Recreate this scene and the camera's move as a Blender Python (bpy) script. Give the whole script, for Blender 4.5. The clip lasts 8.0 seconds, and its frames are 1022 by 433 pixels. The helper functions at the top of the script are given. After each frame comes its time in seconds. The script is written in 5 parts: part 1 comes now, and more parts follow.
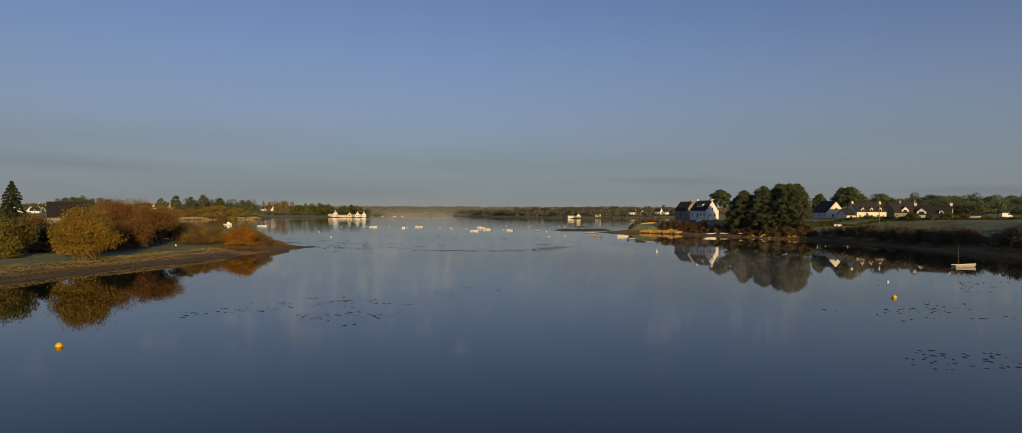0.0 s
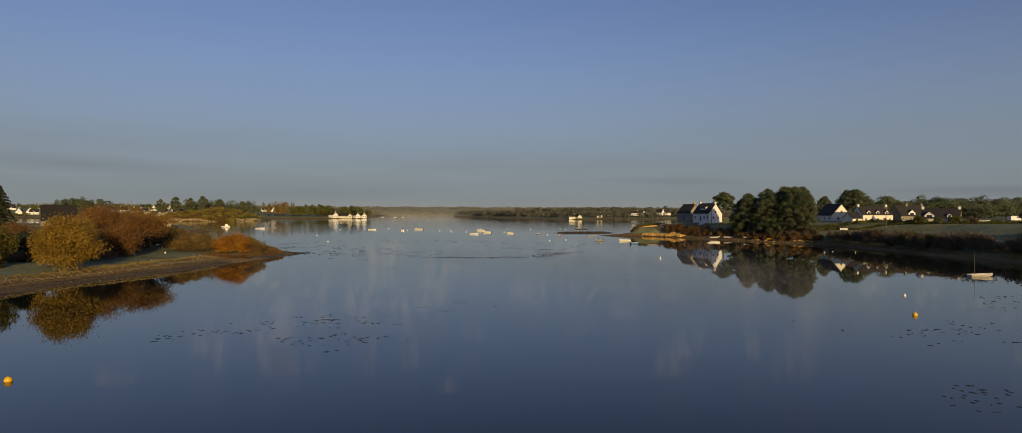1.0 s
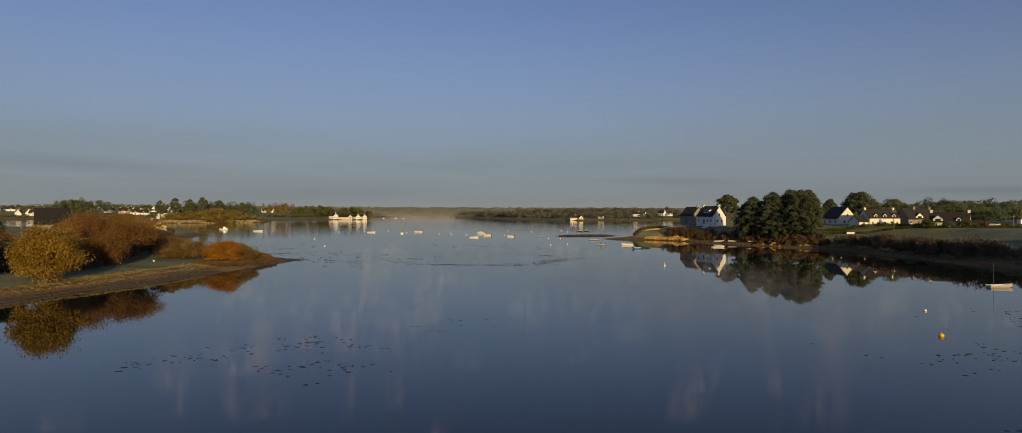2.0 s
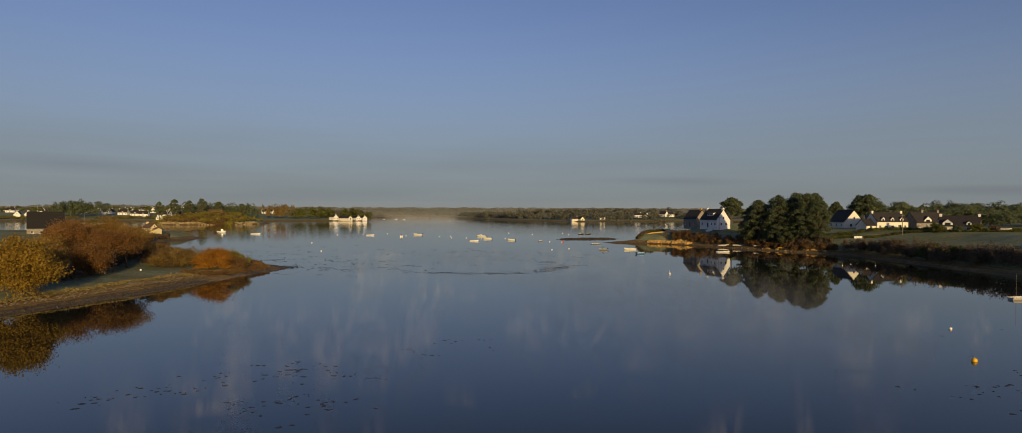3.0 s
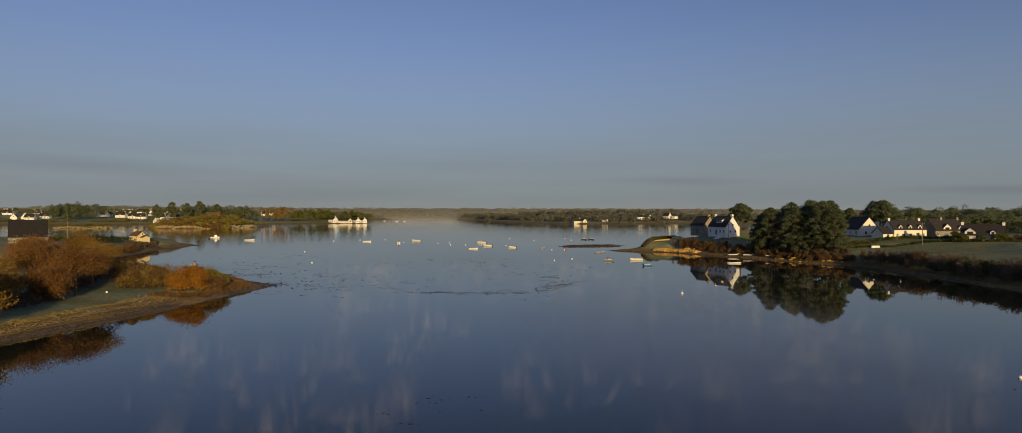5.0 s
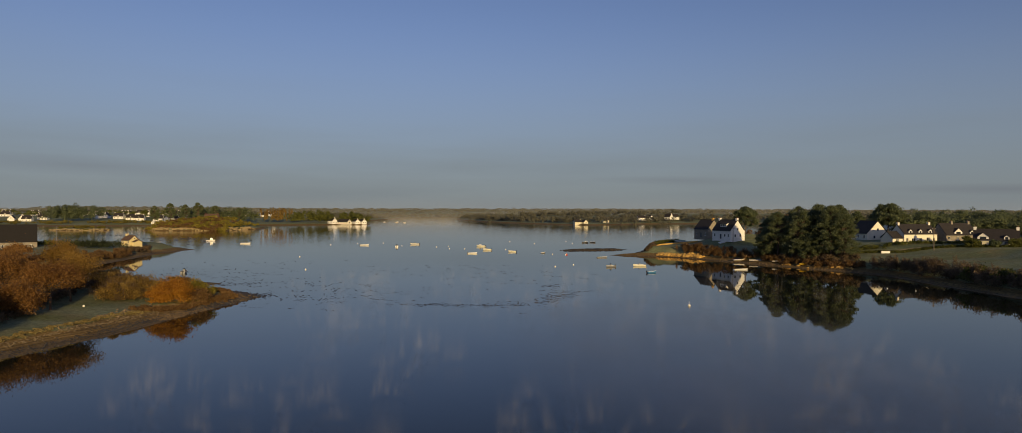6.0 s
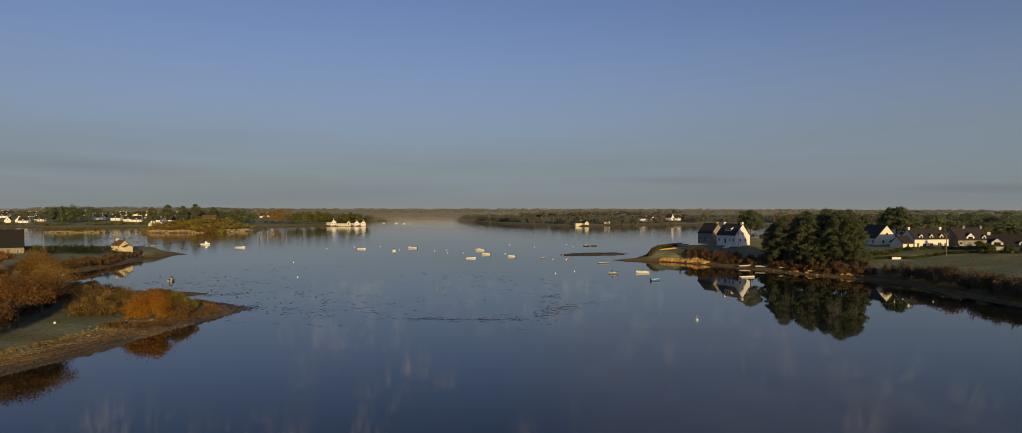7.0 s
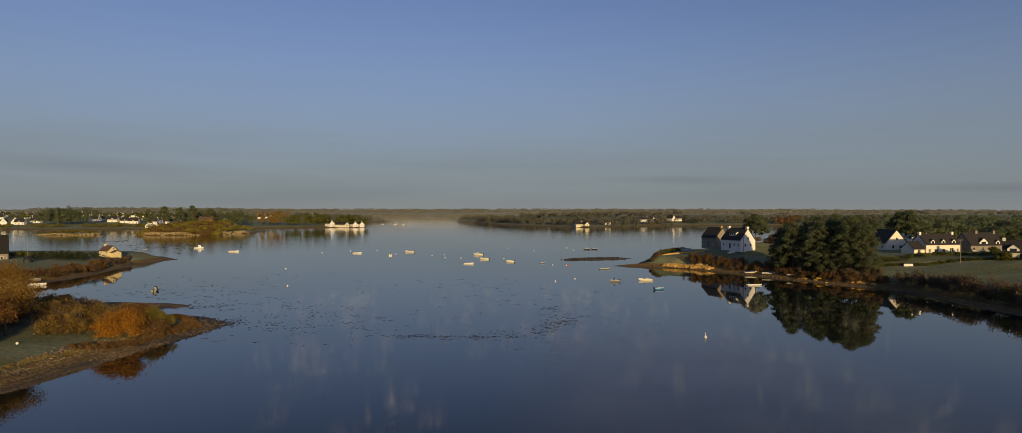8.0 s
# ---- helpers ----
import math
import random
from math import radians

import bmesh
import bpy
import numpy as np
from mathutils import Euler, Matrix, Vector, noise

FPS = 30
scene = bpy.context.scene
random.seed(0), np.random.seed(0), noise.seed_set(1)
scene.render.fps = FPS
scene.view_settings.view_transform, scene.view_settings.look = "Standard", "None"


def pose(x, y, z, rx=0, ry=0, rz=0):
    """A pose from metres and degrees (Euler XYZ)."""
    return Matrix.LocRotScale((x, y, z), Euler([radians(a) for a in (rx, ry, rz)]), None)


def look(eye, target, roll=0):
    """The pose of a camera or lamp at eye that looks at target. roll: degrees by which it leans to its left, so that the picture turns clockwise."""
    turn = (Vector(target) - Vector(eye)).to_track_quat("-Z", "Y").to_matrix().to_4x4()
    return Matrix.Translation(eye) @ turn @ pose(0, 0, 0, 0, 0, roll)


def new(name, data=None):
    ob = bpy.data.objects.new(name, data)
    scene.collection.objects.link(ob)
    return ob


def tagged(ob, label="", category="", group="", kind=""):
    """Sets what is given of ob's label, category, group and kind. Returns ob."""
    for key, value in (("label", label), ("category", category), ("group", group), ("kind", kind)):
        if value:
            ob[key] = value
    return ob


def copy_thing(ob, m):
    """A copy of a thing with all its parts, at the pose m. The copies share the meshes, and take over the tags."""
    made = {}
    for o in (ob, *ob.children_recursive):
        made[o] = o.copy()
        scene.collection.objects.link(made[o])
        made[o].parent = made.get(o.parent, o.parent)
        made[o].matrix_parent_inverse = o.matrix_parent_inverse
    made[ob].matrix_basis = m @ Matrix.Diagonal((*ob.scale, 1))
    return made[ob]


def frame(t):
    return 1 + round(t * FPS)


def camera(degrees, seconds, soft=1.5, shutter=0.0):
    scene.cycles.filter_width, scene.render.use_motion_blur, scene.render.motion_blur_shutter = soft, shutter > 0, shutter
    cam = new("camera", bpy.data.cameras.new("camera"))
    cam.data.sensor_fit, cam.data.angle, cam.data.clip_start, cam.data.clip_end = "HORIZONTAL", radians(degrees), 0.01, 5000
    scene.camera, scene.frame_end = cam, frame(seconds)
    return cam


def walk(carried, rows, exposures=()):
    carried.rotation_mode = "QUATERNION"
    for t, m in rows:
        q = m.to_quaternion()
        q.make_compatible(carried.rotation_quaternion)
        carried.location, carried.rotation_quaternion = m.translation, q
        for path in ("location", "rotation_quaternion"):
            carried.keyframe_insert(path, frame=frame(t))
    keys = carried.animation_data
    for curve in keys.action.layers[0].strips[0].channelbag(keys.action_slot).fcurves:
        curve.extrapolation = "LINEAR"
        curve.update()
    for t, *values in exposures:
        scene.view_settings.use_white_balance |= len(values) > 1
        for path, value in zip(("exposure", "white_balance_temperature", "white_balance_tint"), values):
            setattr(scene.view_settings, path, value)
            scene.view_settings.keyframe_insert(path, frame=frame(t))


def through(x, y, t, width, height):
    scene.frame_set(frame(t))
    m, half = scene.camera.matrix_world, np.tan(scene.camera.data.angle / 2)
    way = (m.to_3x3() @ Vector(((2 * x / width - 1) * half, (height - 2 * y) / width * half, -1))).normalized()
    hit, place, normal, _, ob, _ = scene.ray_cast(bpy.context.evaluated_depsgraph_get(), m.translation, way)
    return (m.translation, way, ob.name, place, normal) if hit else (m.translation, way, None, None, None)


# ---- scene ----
# A tidal inlet at sunrise, seen from a small aircraft that rises as it goes forward over the water.
cam = camera(74.35, 8.0, 0.7)


def at(x, y, z, right, down, roll):
    """A level pose facing +y, turned right, tilted down and rolled, in degrees."""
    return pose(x, y, z, 90 - down, 0, -right) @ pose(0, 0, 0, 0, 0, roll)


PATH = [
    (0.0, at(0.000, 0.000, 10.000, 0.000, 0.427, 0.269)),
    (0.5, at(0.242, 2.236, 10.679, -0.057, 0.422, 0.260)),
    (1.0, at(0.449, 4.536, 11.368, -0.112, 0.417, 0.250)),
    (1.5, at(0.625, 6.908, 12.068, -0.167, 0.413, 0.240)),
    (2.0, at(0.777, 9.360, 12.782, -0.219, 0.409, 0.228)),
    (2.5, at(0.911, 11.901, 13.509, -0.270, 0.406, 0.216)),
    (3.0, at(1.034, 14.537, 14.253, -0.318, 0.404, 0.203)),
    (3.5, at(1.152, 17.277, 15.013, -0.364, 0.403, 0.189)),
    (4.0, at(1.270, 20.130, 15.792, -0.407, 0.403, 0.173)),
    (4.5, at(1.395, 23.102, 16.590, -0.447, 0.405, 0.156)),
    (5.0, at(1.533, 26.203, 17.410, -0.484, 0.407, 0.137)),
    (5.5, at(1.690, 29.439, 18.253, -0.518, 0.411, 0.117)),
    (6.0, at(1.873, 32.820, 19.119, -0.547, 0.416, 0.095)),
    (6.5, at(2.087, 36.353, 20.011, -0.573, 0.423, 0.072)),
    (7.0, at(2.340, 40.046, 20.930, -0.595, 0.431, 0.046)),
    (7.5, at(2.636, 43.907, 21.878, -0.612, 0.442, 0.019)),
    (8.0, at(2.982, 47.944, 22.855, -0.624, 0.454, -0.011)),
]
walk(cam, PATH, [(0.0, -0.4, 7850, 30), (8.0, -0.4, 7850, 30)])

# ---- light ----
SUN_EL, SUN_X, SUN_Y = radians(9.5), 0.32, -0.947
scene.cycles.transparent_max_bounces = 40
world = bpy.data.worlds.new("sky")
scene.world = world
world.use_nodes = True
wn = world.node_tree
sky = wn.nodes.new("ShaderNodeTexSky")
sky.sky_type = "NISHITA"
sky.sun_disc = False
sky.sun_elevation = SUN_EL
sky.sun_rotation = math.atan2(SUN_X, SUN_Y)
sky.air_density, sky.dust_density, sky.ozone_density = 0.7, 0.7, 3.2
wn.nodes["Background"].inputs["Strength"].default_value = 0.153
# a veil of morning haze low in the sky, all round, with faint streaks
sky_dir = wn.nodes.new("ShaderNodeTexCoord").outputs["Generated"]
stretch = wn.nodes.new("ShaderNodeMapping")
stretch.inputs["Scale"].default_value = (1.6, 1.6, 16.0)
wn.links.new(sky_dir, stretch.inputs["Vector"])
streak = wn.nodes.new("ShaderNodeTexNoise")
streak.inputs["Scale"].default_value, streak.inputs["Detail"].default_value = 1.5, 5.0
wn.links.new(stretch.outputs["Vector"], streak.inputs["Vector"])
height = wn.nodes.new("ShaderNodeSeparateXYZ")
wn.links.new(sky_dir, height.inputs[0])
low = wn.nodes.new("ShaderNodeMapRange")
low.inputs["From Min"].default_value, low.inputs["From Max"].default_value = 0.31, 0.0
low.interpolation_type = "SMOOTHSTEP"
low.inputs["To Min"].default_value, low.inputs["To Max"].default_value = 0.0, 0.97
wn.links.new(height.outputs["Z"], low.inputs["Value"])
cover = wn.nodes.new("ShaderNodeMapRange")
cover.inputs["From Min"].default_value, cover.inputs["From Max"].default_value = 0.42, 0.68
cover.inputs["To Min"].default_value, cover.inputs["To Max"].default_value = 0.9, 1.0
wn.links.new(streak.outputs["Fac"], cover.inputs["Value"])
amount = wn.nodes.new("ShaderNodeMath")
amount.operation = "MULTIPLY"
wn.links.new(low.outputs[0], amount.inputs[0])
wn.links.new(cover.outputs[0], amount.inputs[1])
cloudy = wn.nodes.new("ShaderNodeMix")
cloudy.data_type = "RGBA"
cloudy.inputs[7].default_value = (1.33, 2.0, 2.32, 1)
wn.links.new(amount.outputs[0], cloudy.inputs[0])
wn.links.new(sky.outputs["Color"], cloudy.inputs[6])
# two long thin banks of mauve-grey cloud just over the horizon
clouds = cloudy.outputs[2]
for azimuth, elevation, long, thick, dense in ((-33.0, 3.3, 0.2, 0.014, 0.36), (13.0, 2.6, 0.13, 0.007, 0.3), (36.0, 1.6, 0.14, 0.008, 0.45)):
    a, e = radians(azimuth), radians(elevation)
    place = wn.nodes.new("ShaderNodeMapping")
    place.vector_type = "TEXTURE"
    place.inputs["Location"].default_value = (math.sin(a) * math.cos(e), math.cos(a) * math.cos(e), math.sin(e))
    place.inputs["Rotation"].default_value = (0, radians(1.0), -a)
    place.inputs["Scale"].default_value = (long, 0.6, thick)
    wn.links.new(sky_dir, place.inputs["Vector"])
    ball = wn.nodes.new("ShaderNodeTexGradient")
    ball.gradient_type = "SPHERICAL"
    wn.links.new(place.outputs["Vector"], ball.inputs["Vector"])
    share = wn.nodes.new("ShaderNodeMath")
    share.operation = "MULTIPLY"
    share.inputs[1].default_value = dense
    wn.links.new(ball.outputs["Fac"], share.inputs[0])
    veil = wn.nodes.new("ShaderNodeMix")
    veil.data_type = "RGBA"
    veil.inputs[7].default_value = (1.02, 1.4, 1.75, 1)
    wn.links.new(share.outputs[0], veil.inputs[0])
    wn.links.new(clouds, veil.inputs[6])
    clouds = veil.outputs[2]
wn.links.new(clouds, wn.nodes["Background"].inputs["Color"])
sun = new("sun", bpy.data.lights.new("sun", "SUN"))
sun.data.energy, sun.data.angle, sun.data.color = 4.5, radians(0.6), (1.0, 0.88, 0.43)
to_sun = Vector((SUN_X, SUN_Y, math.tan(SUN_EL)))
sun.matrix_world = look(to_sun * 100, (0, 0, 0))

# ---- materials ----
def nodes_of(name):
    m = bpy.data.materials.new(name)
    m.use_nodes = True
    return m, m.node_tree, m.node_tree.nodes["Principled BSDF"]


def noise_node(nt, scale, detail=4.0, rough=0.6, stretch=None):
    co = nt.nodes.new("ShaderNodeNewGeometry").outputs["Position"]
    if stretch:
        mp = nt.nodes.new("ShaderNodeMapping")
        mp.inputs["Scale"].default_value = stretch
        nt.links.new(co, mp.inputs["Vector"])
        co = mp.outputs["Vector"]
    n = nt.nodes.new("ShaderNodeTexNoise")
    n.inputs["Scale"].default_value, n.inputs["Detail"].default_value, n.inputs["Roughness"].default_value = scale, detail, rough
    nt.links.new(co, n.inputs["Vector"])
    return n.outputs["Fac"]


def ramp(nt, fac, stops):
    r = nt.nodes.new("ShaderNodeValToRGB")
    while len(r.color_ramp.elements) < len(stops):
        r.color_ramp.elements.new(0.5)
    for e, (p, c) in zip(r.color_ramp.elements, stops):
        e.position, e.color = p, (*c, 1)
    nt.links.new(fac, r.inputs["Fac"])
    return r.outputs["Color"]


def mixed(nt, fac, a, b, kind="MIX"):
    m = nt.nodes.new("ShaderNodeMix")
    m.data_type, m.blend_type = "RGBA", kind
    for s, v in ((m.inputs[0], fac), (m.inputs[6], a), (m.inputs[7], b)):
        if isinstance(v, bpy.types.NodeSocket):
            nt.links.new(v, s)
        else:
            s.default_value = v if isinstance(v, (int, float)) else (*v, 1)
    return m.outputs[2]


def bump(nt, b, height, strength, dist):
    n = nt.nodes.new("ShaderNodeBump")
    n.inputs["Strength"].default_value, n.inputs["Distance"].default_value = strength, dist
    nt.links.new(height, n.inputs["Height"])
    nt.links.new(n.outputs["Normal"], b.inputs["Normal"])


def worn(name, colour, rough=0.7, vary=0.25, scale=1.2, metal=0.0, relief=0.15, fine=14.0):
    """A painted or rough surface with stains at two scales and a fine relief."""
    m, nt, b = nodes_of(name)
    dark = tuple(c * (1 - vary) for c in colour)
    light = tuple(min(1, c * (1 + vary * 0.6)) for c in colour)
    big = ramp(nt, noise_node(nt, scale), ((0.3, dark), (0.7, light)))
    col = mixed(nt, noise_node(nt, fine, 2), big, tuple(c * (1 - vary * 0.5) for c in colour))
    nt.links.new(col, b.inputs["Base Color"])
    b.inputs["Roughness"].default_value, b.inputs["Metallic"].default_value = rough, metal
    bump(nt, b, noise_node(nt, fine), relief, 0.03)
    return m


def leafy(name, colours, through=0.35, scale=0.25, rough=0.6):
    """Foliage: every leaf takes its own tone, and patches of the crown lean to one hue; light passes through."""
    m, nt, b = nodes_of(name)
    rnd = nt.nodes.new("ShaderNodeNewGeometry").outputs["Random Per Island"]
    a = ramp(nt, rnd, tuple((i / max(1, len(colours) - 1), c) for i, c in enumerate(colours)))
    c2 = ramp(nt, noise_node(nt, scale, 3), ((0.35, tuple(c * 0.6 for c in colours[0])), (0.65, colours[-1])))
    col = mixed(nt, 0.45, a, c2)
    nt.links.new(col, b.inputs["Base Color"])
    b.inputs["Roughness"].default_value = rough
    b.inputs["Specular IOR Level"].default_value = 0.25
    tr = nt.nodes.new("ShaderNodeBsdfTranslucent")
    nt.links.new(col, tr.inputs["Color"])
    mx = nt.nodes.new("ShaderNodeMixShader")
    mx.inputs[0].default_value = through
    nt.links.new(b.outputs[0], mx.inputs[1])
    nt.links.new(tr.outputs[0], mx.inputs[2])
    nt.links.new(mx.outputs[0], nt.nodes["Material Output"].inputs["Surface"])
    return m


def water_material():
    m, nt, b = nodes_of("calm_water")
    b.inputs["Base Color"].default_value = (0.012, 0.016, 0.011, 1)
    b.inputs["IOR"].default_value = 1.333
    # breeze lanes ruffle the surface here and there
    lanes = nt.nodes.new("ShaderNodeMapRange")
    lanes.inputs["From Min"].default_value, lanes.inputs["From Max"].default_value = 0.5, 0.75
    lanes.inputs["To Min"].default_value, lanes.inputs["To Max"].default_value = 0.002, 0.03
    lane_noise = noise_node(nt, 0.02, 4, 0.6, (0.6, 1.3, 1))
    nt.links.new(lane_noise, lanes.inputs["Value"])
    nt.links.new(lanes.outputs[0], b.inputs["Roughness"])
    add = nt.nodes.new("ShaderNodeMath")
    add.operation = "ADD"
    nt.links.new(noise_node(nt, 0.9, 3, 0.55), add.inputs[0])
    nt.links.new(noise_node(nt, 0.22, 2, 0.5), add.inputs[1])
    # the open reach down the inlet is more ruffled than the sheltered water near by
    sep = nt.nodes.new("ShaderNodeSeparateXYZ")
    nt.links.new(nt.nodes.new("ShaderNodeNewGeometry").outputs["Position"], sep.inputs[0])
    reach = nt.nodes.new("ShaderNodeMapRange")
    reach.inputs["From Min"].default_value, reach.inputs["From Max"].default_value = 240, 480
    reach.inputs["To Min"].default_value, reach.inputs["To Max"].default_value = 0.5, 6.0
    nt.links.new(sep.outputs["Y"], reach.inputs["Value"])
    swell = nt.nodes.new("ShaderNodeMath")
    swell.operation = "MULTIPLY"
    nt.links.new(add.outputs[0], swell.inputs[0])
    nt.links.new(reach.outputs[0], swell.inputs[1])
    bump(nt, b, swell.outputs[0], 0.035, 0.10)
    return m


def ground_material():
    m, nt, b = nodes_of("shore_ground")
    geo = nt.nodes.new("ShaderNodeNewGeometry")
    sep = nt.nodes.new("ShaderNodeSeparateXYZ")
    nt.links.new(geo.outputs["Position"], sep.inputs[0])
    jit = nt.nodes.new("ShaderNodeMath")
    jit.operation = "MULTIPLY_ADD"
    jit.inputs[1].default_value = 1.3
    nt.links.new(noise_node(nt, 0.35, 5, 0.7), jit.inputs[0])
    nt.links.new(sep.outputs["Z"], jit.inputs[2])
    weed = ramp(nt, noise_node(nt, 2.5, 4), ((0.3, (0.13, 0.092, 0.055)), (0.7, (0.26, 0.185, 0.105))))
    shingle = ramp(nt, noise_node(nt, 1.6, 7, 0.8), ((0.3, (0.11, 0.07, 0.03)), (0.5, (0.27, 0.175, 0.07)), (0.75, (0.45, 0.31, 0.14))))
    grass = ramp(nt, noise_node(nt, 0.12, 5, 0.65), ((0.3, (0.12, 0.15, 0.035)), (0.5, (0.2, 0.21, 0.06)), (0.7, (0.32, 0.24, 0.08))))
    frost = ramp(nt, noise_node(nt, 0.09, 4, 0.6, (0.16, 1, 1)), ((0.34, (0.16, 0.16, 0.16)), (0.64, (0.52, 0.52, 0.52))))
    grass = mixed(nt, frost, grass, (0.38, 0.46, 0.36))
    tuft = ramp(nt, noise_node(nt, 1.4, 6, 0.8), ((0.38, (0.45, 0.46, 0.42)), (0.6, (1.05, 1.05, 1.05))))
    grass = mixed(nt, 0.8, grass, tuft, "MULTIPLY")
    k1 = ramp(nt, jit.outputs[0], ((0.86, (0, 0, 0)), (0.98, (1, 1, 1))))
    half = nt.nodes.new("ShaderNodeMath")
    half.operation = "MULTIPLY"
    half.inputs[1].default_value = 0.4
    nt.links.new(jit.outputs[0], half.inputs[0])
    k2 = ramp(nt, half.outputs[0], ((0.7, (0, 0, 0)), (0.8, (1, 1, 1))))
    lines = ramp(nt, noise_node(nt, 1.0, 3, 0.6, (0.05, 0.05, 9.0)), ((0.36, (0.5, 0.48, 0.46)), (0.6, (1.12, 1.1, 1.05))))
    shore = mixed(nt, 0.85, mixed(nt, k1, weed, shingle), lines, "MULTIPLY")
    col = mixed(nt, k2, shore, grass)
    grit = ramp(nt, noise_node(nt, 4.0, 4, 0.8), ((0.36, (0.6, 0.58, 0.56)), (0.62, (1, 1, 1))))
    col = mixed(nt, 0.8, col, grit, "MULTIPLY")
    nt.links.new(col, b.inputs["Base Color"])
    b.inputs["Roughness"].default_value = 0.95
    b.inputs["Specular IOR Level"].default_value = 0.2
    bump(nt, b, noise_node(nt, 1.3, 7, 0.8), 0.6, 0.2)
    return m


MAT_WATER = water_material()
MAT_GROUND = ground_material()
MAT_GOLD = leafy("golden_leaves", ((0.2, 0.125, 0.02), (0.38, 0.22, 0.032), (0.45, 0.29, 0.055)), 0.45)
MAT_OLIVE = leafy("olive_leaves", ((0.07, 0.08, 0.015), (0.17, 0.15, 0.03), (0.24, 0.18, 0.04)))
MAT_RUST = leafy("rust_leaves", ((0.17, 0.078, 0.028), (0.3, 0.14, 0.042), (0.38, 0.2, 0.062)), 0.45)
MAT_RUSTGOLD = leafy("rust_gold_leaves", ((0.22, 0.12, 0.025), (0.36, 0.2, 0.045), (0.42, 0.26, 0.07)), 0.45)
MAT_YELLOWGREEN = leafy("yellow_green_leaves", ((0.12, 0.11, 0.015), (0.26, 0.22, 0.03), (0.34, 0.27, 0.05)))
MAT_THIN = leafy("thin_brown_leaves", ((0.19, 0.105, 0.03), (0.31, 0.185, 0.05), (0.34, 0.24, 0.07)), 0.45, 0.4)
MAT_ORANGE = leafy("orange_leaves", ((0.26, 0.09, 0.01), (0.46, 0.18, 0.02), (0.5, 0.26, 0.04)))
MAT_PINE = leafy("pine_needles", ((0.095, 0.13, 0.072), (0.14, 0.175, 0.092), (0.19, 0.22, 0.108)), 0.5)
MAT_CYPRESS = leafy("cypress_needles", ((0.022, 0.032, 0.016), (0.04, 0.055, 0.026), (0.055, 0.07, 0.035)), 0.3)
MAT_GREEN = leafy("green_leaves", ((0.06, 0.08, 0.02), (0.12, 0.14, 0.035), (0.19, 0.19, 0.05)), 0.45)
MAT_BRACKEN = leafy("bracken", ((0.1, 0.058, 0.026), (0.19, 0.098, 0.04), (0.26, 0.155, 0.064)), 0.35, 0.15)
MAT_BRAMBLE = leafy("dark_bramble", ((0.11, 0.08, 0.05), (0.17, 0.12, 0.074), (0.22, 0.15, 0.09)), 0.35, 0.2)
# distance haze is put into this leaf colour, paler and greyer than near wood
MAT_HAZED_WOOD = leafy("hazed_far_wood", ((0.12, 0.125, 0.095), (0.14, 0.14, 0.1), (0.165, 0.155, 0.11)), 0.3, 0.012)
MAT_TWIG = worn("bare_twigs", (0.14, 0.09, 0.05), 0.9)
MAT_BARK = worn("bark", (0.12, 0.085, 0.06), 0.95, 0.4)
MAT_REED = leafy("dry_grass", ((0.16, 0.12, 0.04), (0.3, 0.22, 0.08), (0.36, 0.28, 0.12)), 0.3, 0.3)
MAT_WEED = worn("floating_weed", (0.04, 0.033, 0.024), 0.5, 0.4)
MAT_ROCK = worn("shore_rock", (0.16, 0.105, 0.055), 0.9, 0.45, 0.6, relief=0.6, fine=4)
MAT_ISLEROCK = worn("pale_island_rock", (0.36, 0.27, 0.14), 0.9, 0.4, 0.4, relief=0.6, fine=3)
MAT_SHOREWALL = worn("pale_shore_stone", (0.2, 0.145, 0.085), 0.9, 0.45, 0.8, relief=0.6, fine=4)
MAT_YELLOW = worn("yellow_render", (0.74, 0.62, 0.34), 0.85, 0.15, 0.5)
MAT_OCHRE = worn("ochre_rock", (0.62, 0.36, 0.1), 0.9, 0.4, 0.5, relief=0.6, fine=3)
MAT_WHITE = worn("white_render", (0.78, 0.77, 0.74), 0.85, 0.12, 0.5)
# sunlit warmth tinted into the white cottages; also the shore house's cream
MAT_SUN_TINTED_CREAM = worn("sun_tinted_cream", (0.8, 0.75, 0.62), 0.85, 0.1, 0.5)
MAT_CREAM = worn("cream_render", (0.72, 0.66, 0.5), 0.85, 0.15, 0.5)
MAT_FIELDSTONE = worn("field_stone", (0.14, 0.12, 0.1), 0.95, 0.45, 1.0, relief=0.5, fine=5)
MAT_STONE = worn("granite_wall", (0.3, 0.26, 0.21), 0.9, 0.4, 1.5)
MAT_SLATE = worn("slate_roof", (0.03, 0.025, 0.025), 0.85, 0.35, 0.8, fine=6)
MAT_BROWN_ROOF = worn("brown_tile_roof", (0.13, 0.075, 0.05), 0.8, 0.35, 0.8, fine=6)
# the slate again, darkened for the large house only
MAT_DARKENED_SLATE = worn("darkened_slate_roof", (0.014, 0.012, 0.012), 0.9, 0.3, 0.8, fine=6)
MAT_GLASS = nodes_of("window_glass")[0]
MAT_GLASS.node_tree.nodes["Principled BSDF"].inputs["Base Color"].default_value = (0.02, 0.025, 0.03, 1)
MAT_GLASS.node_tree.nodes["Principled BSDF"].inputs["Roughness"].default_value = 0.05
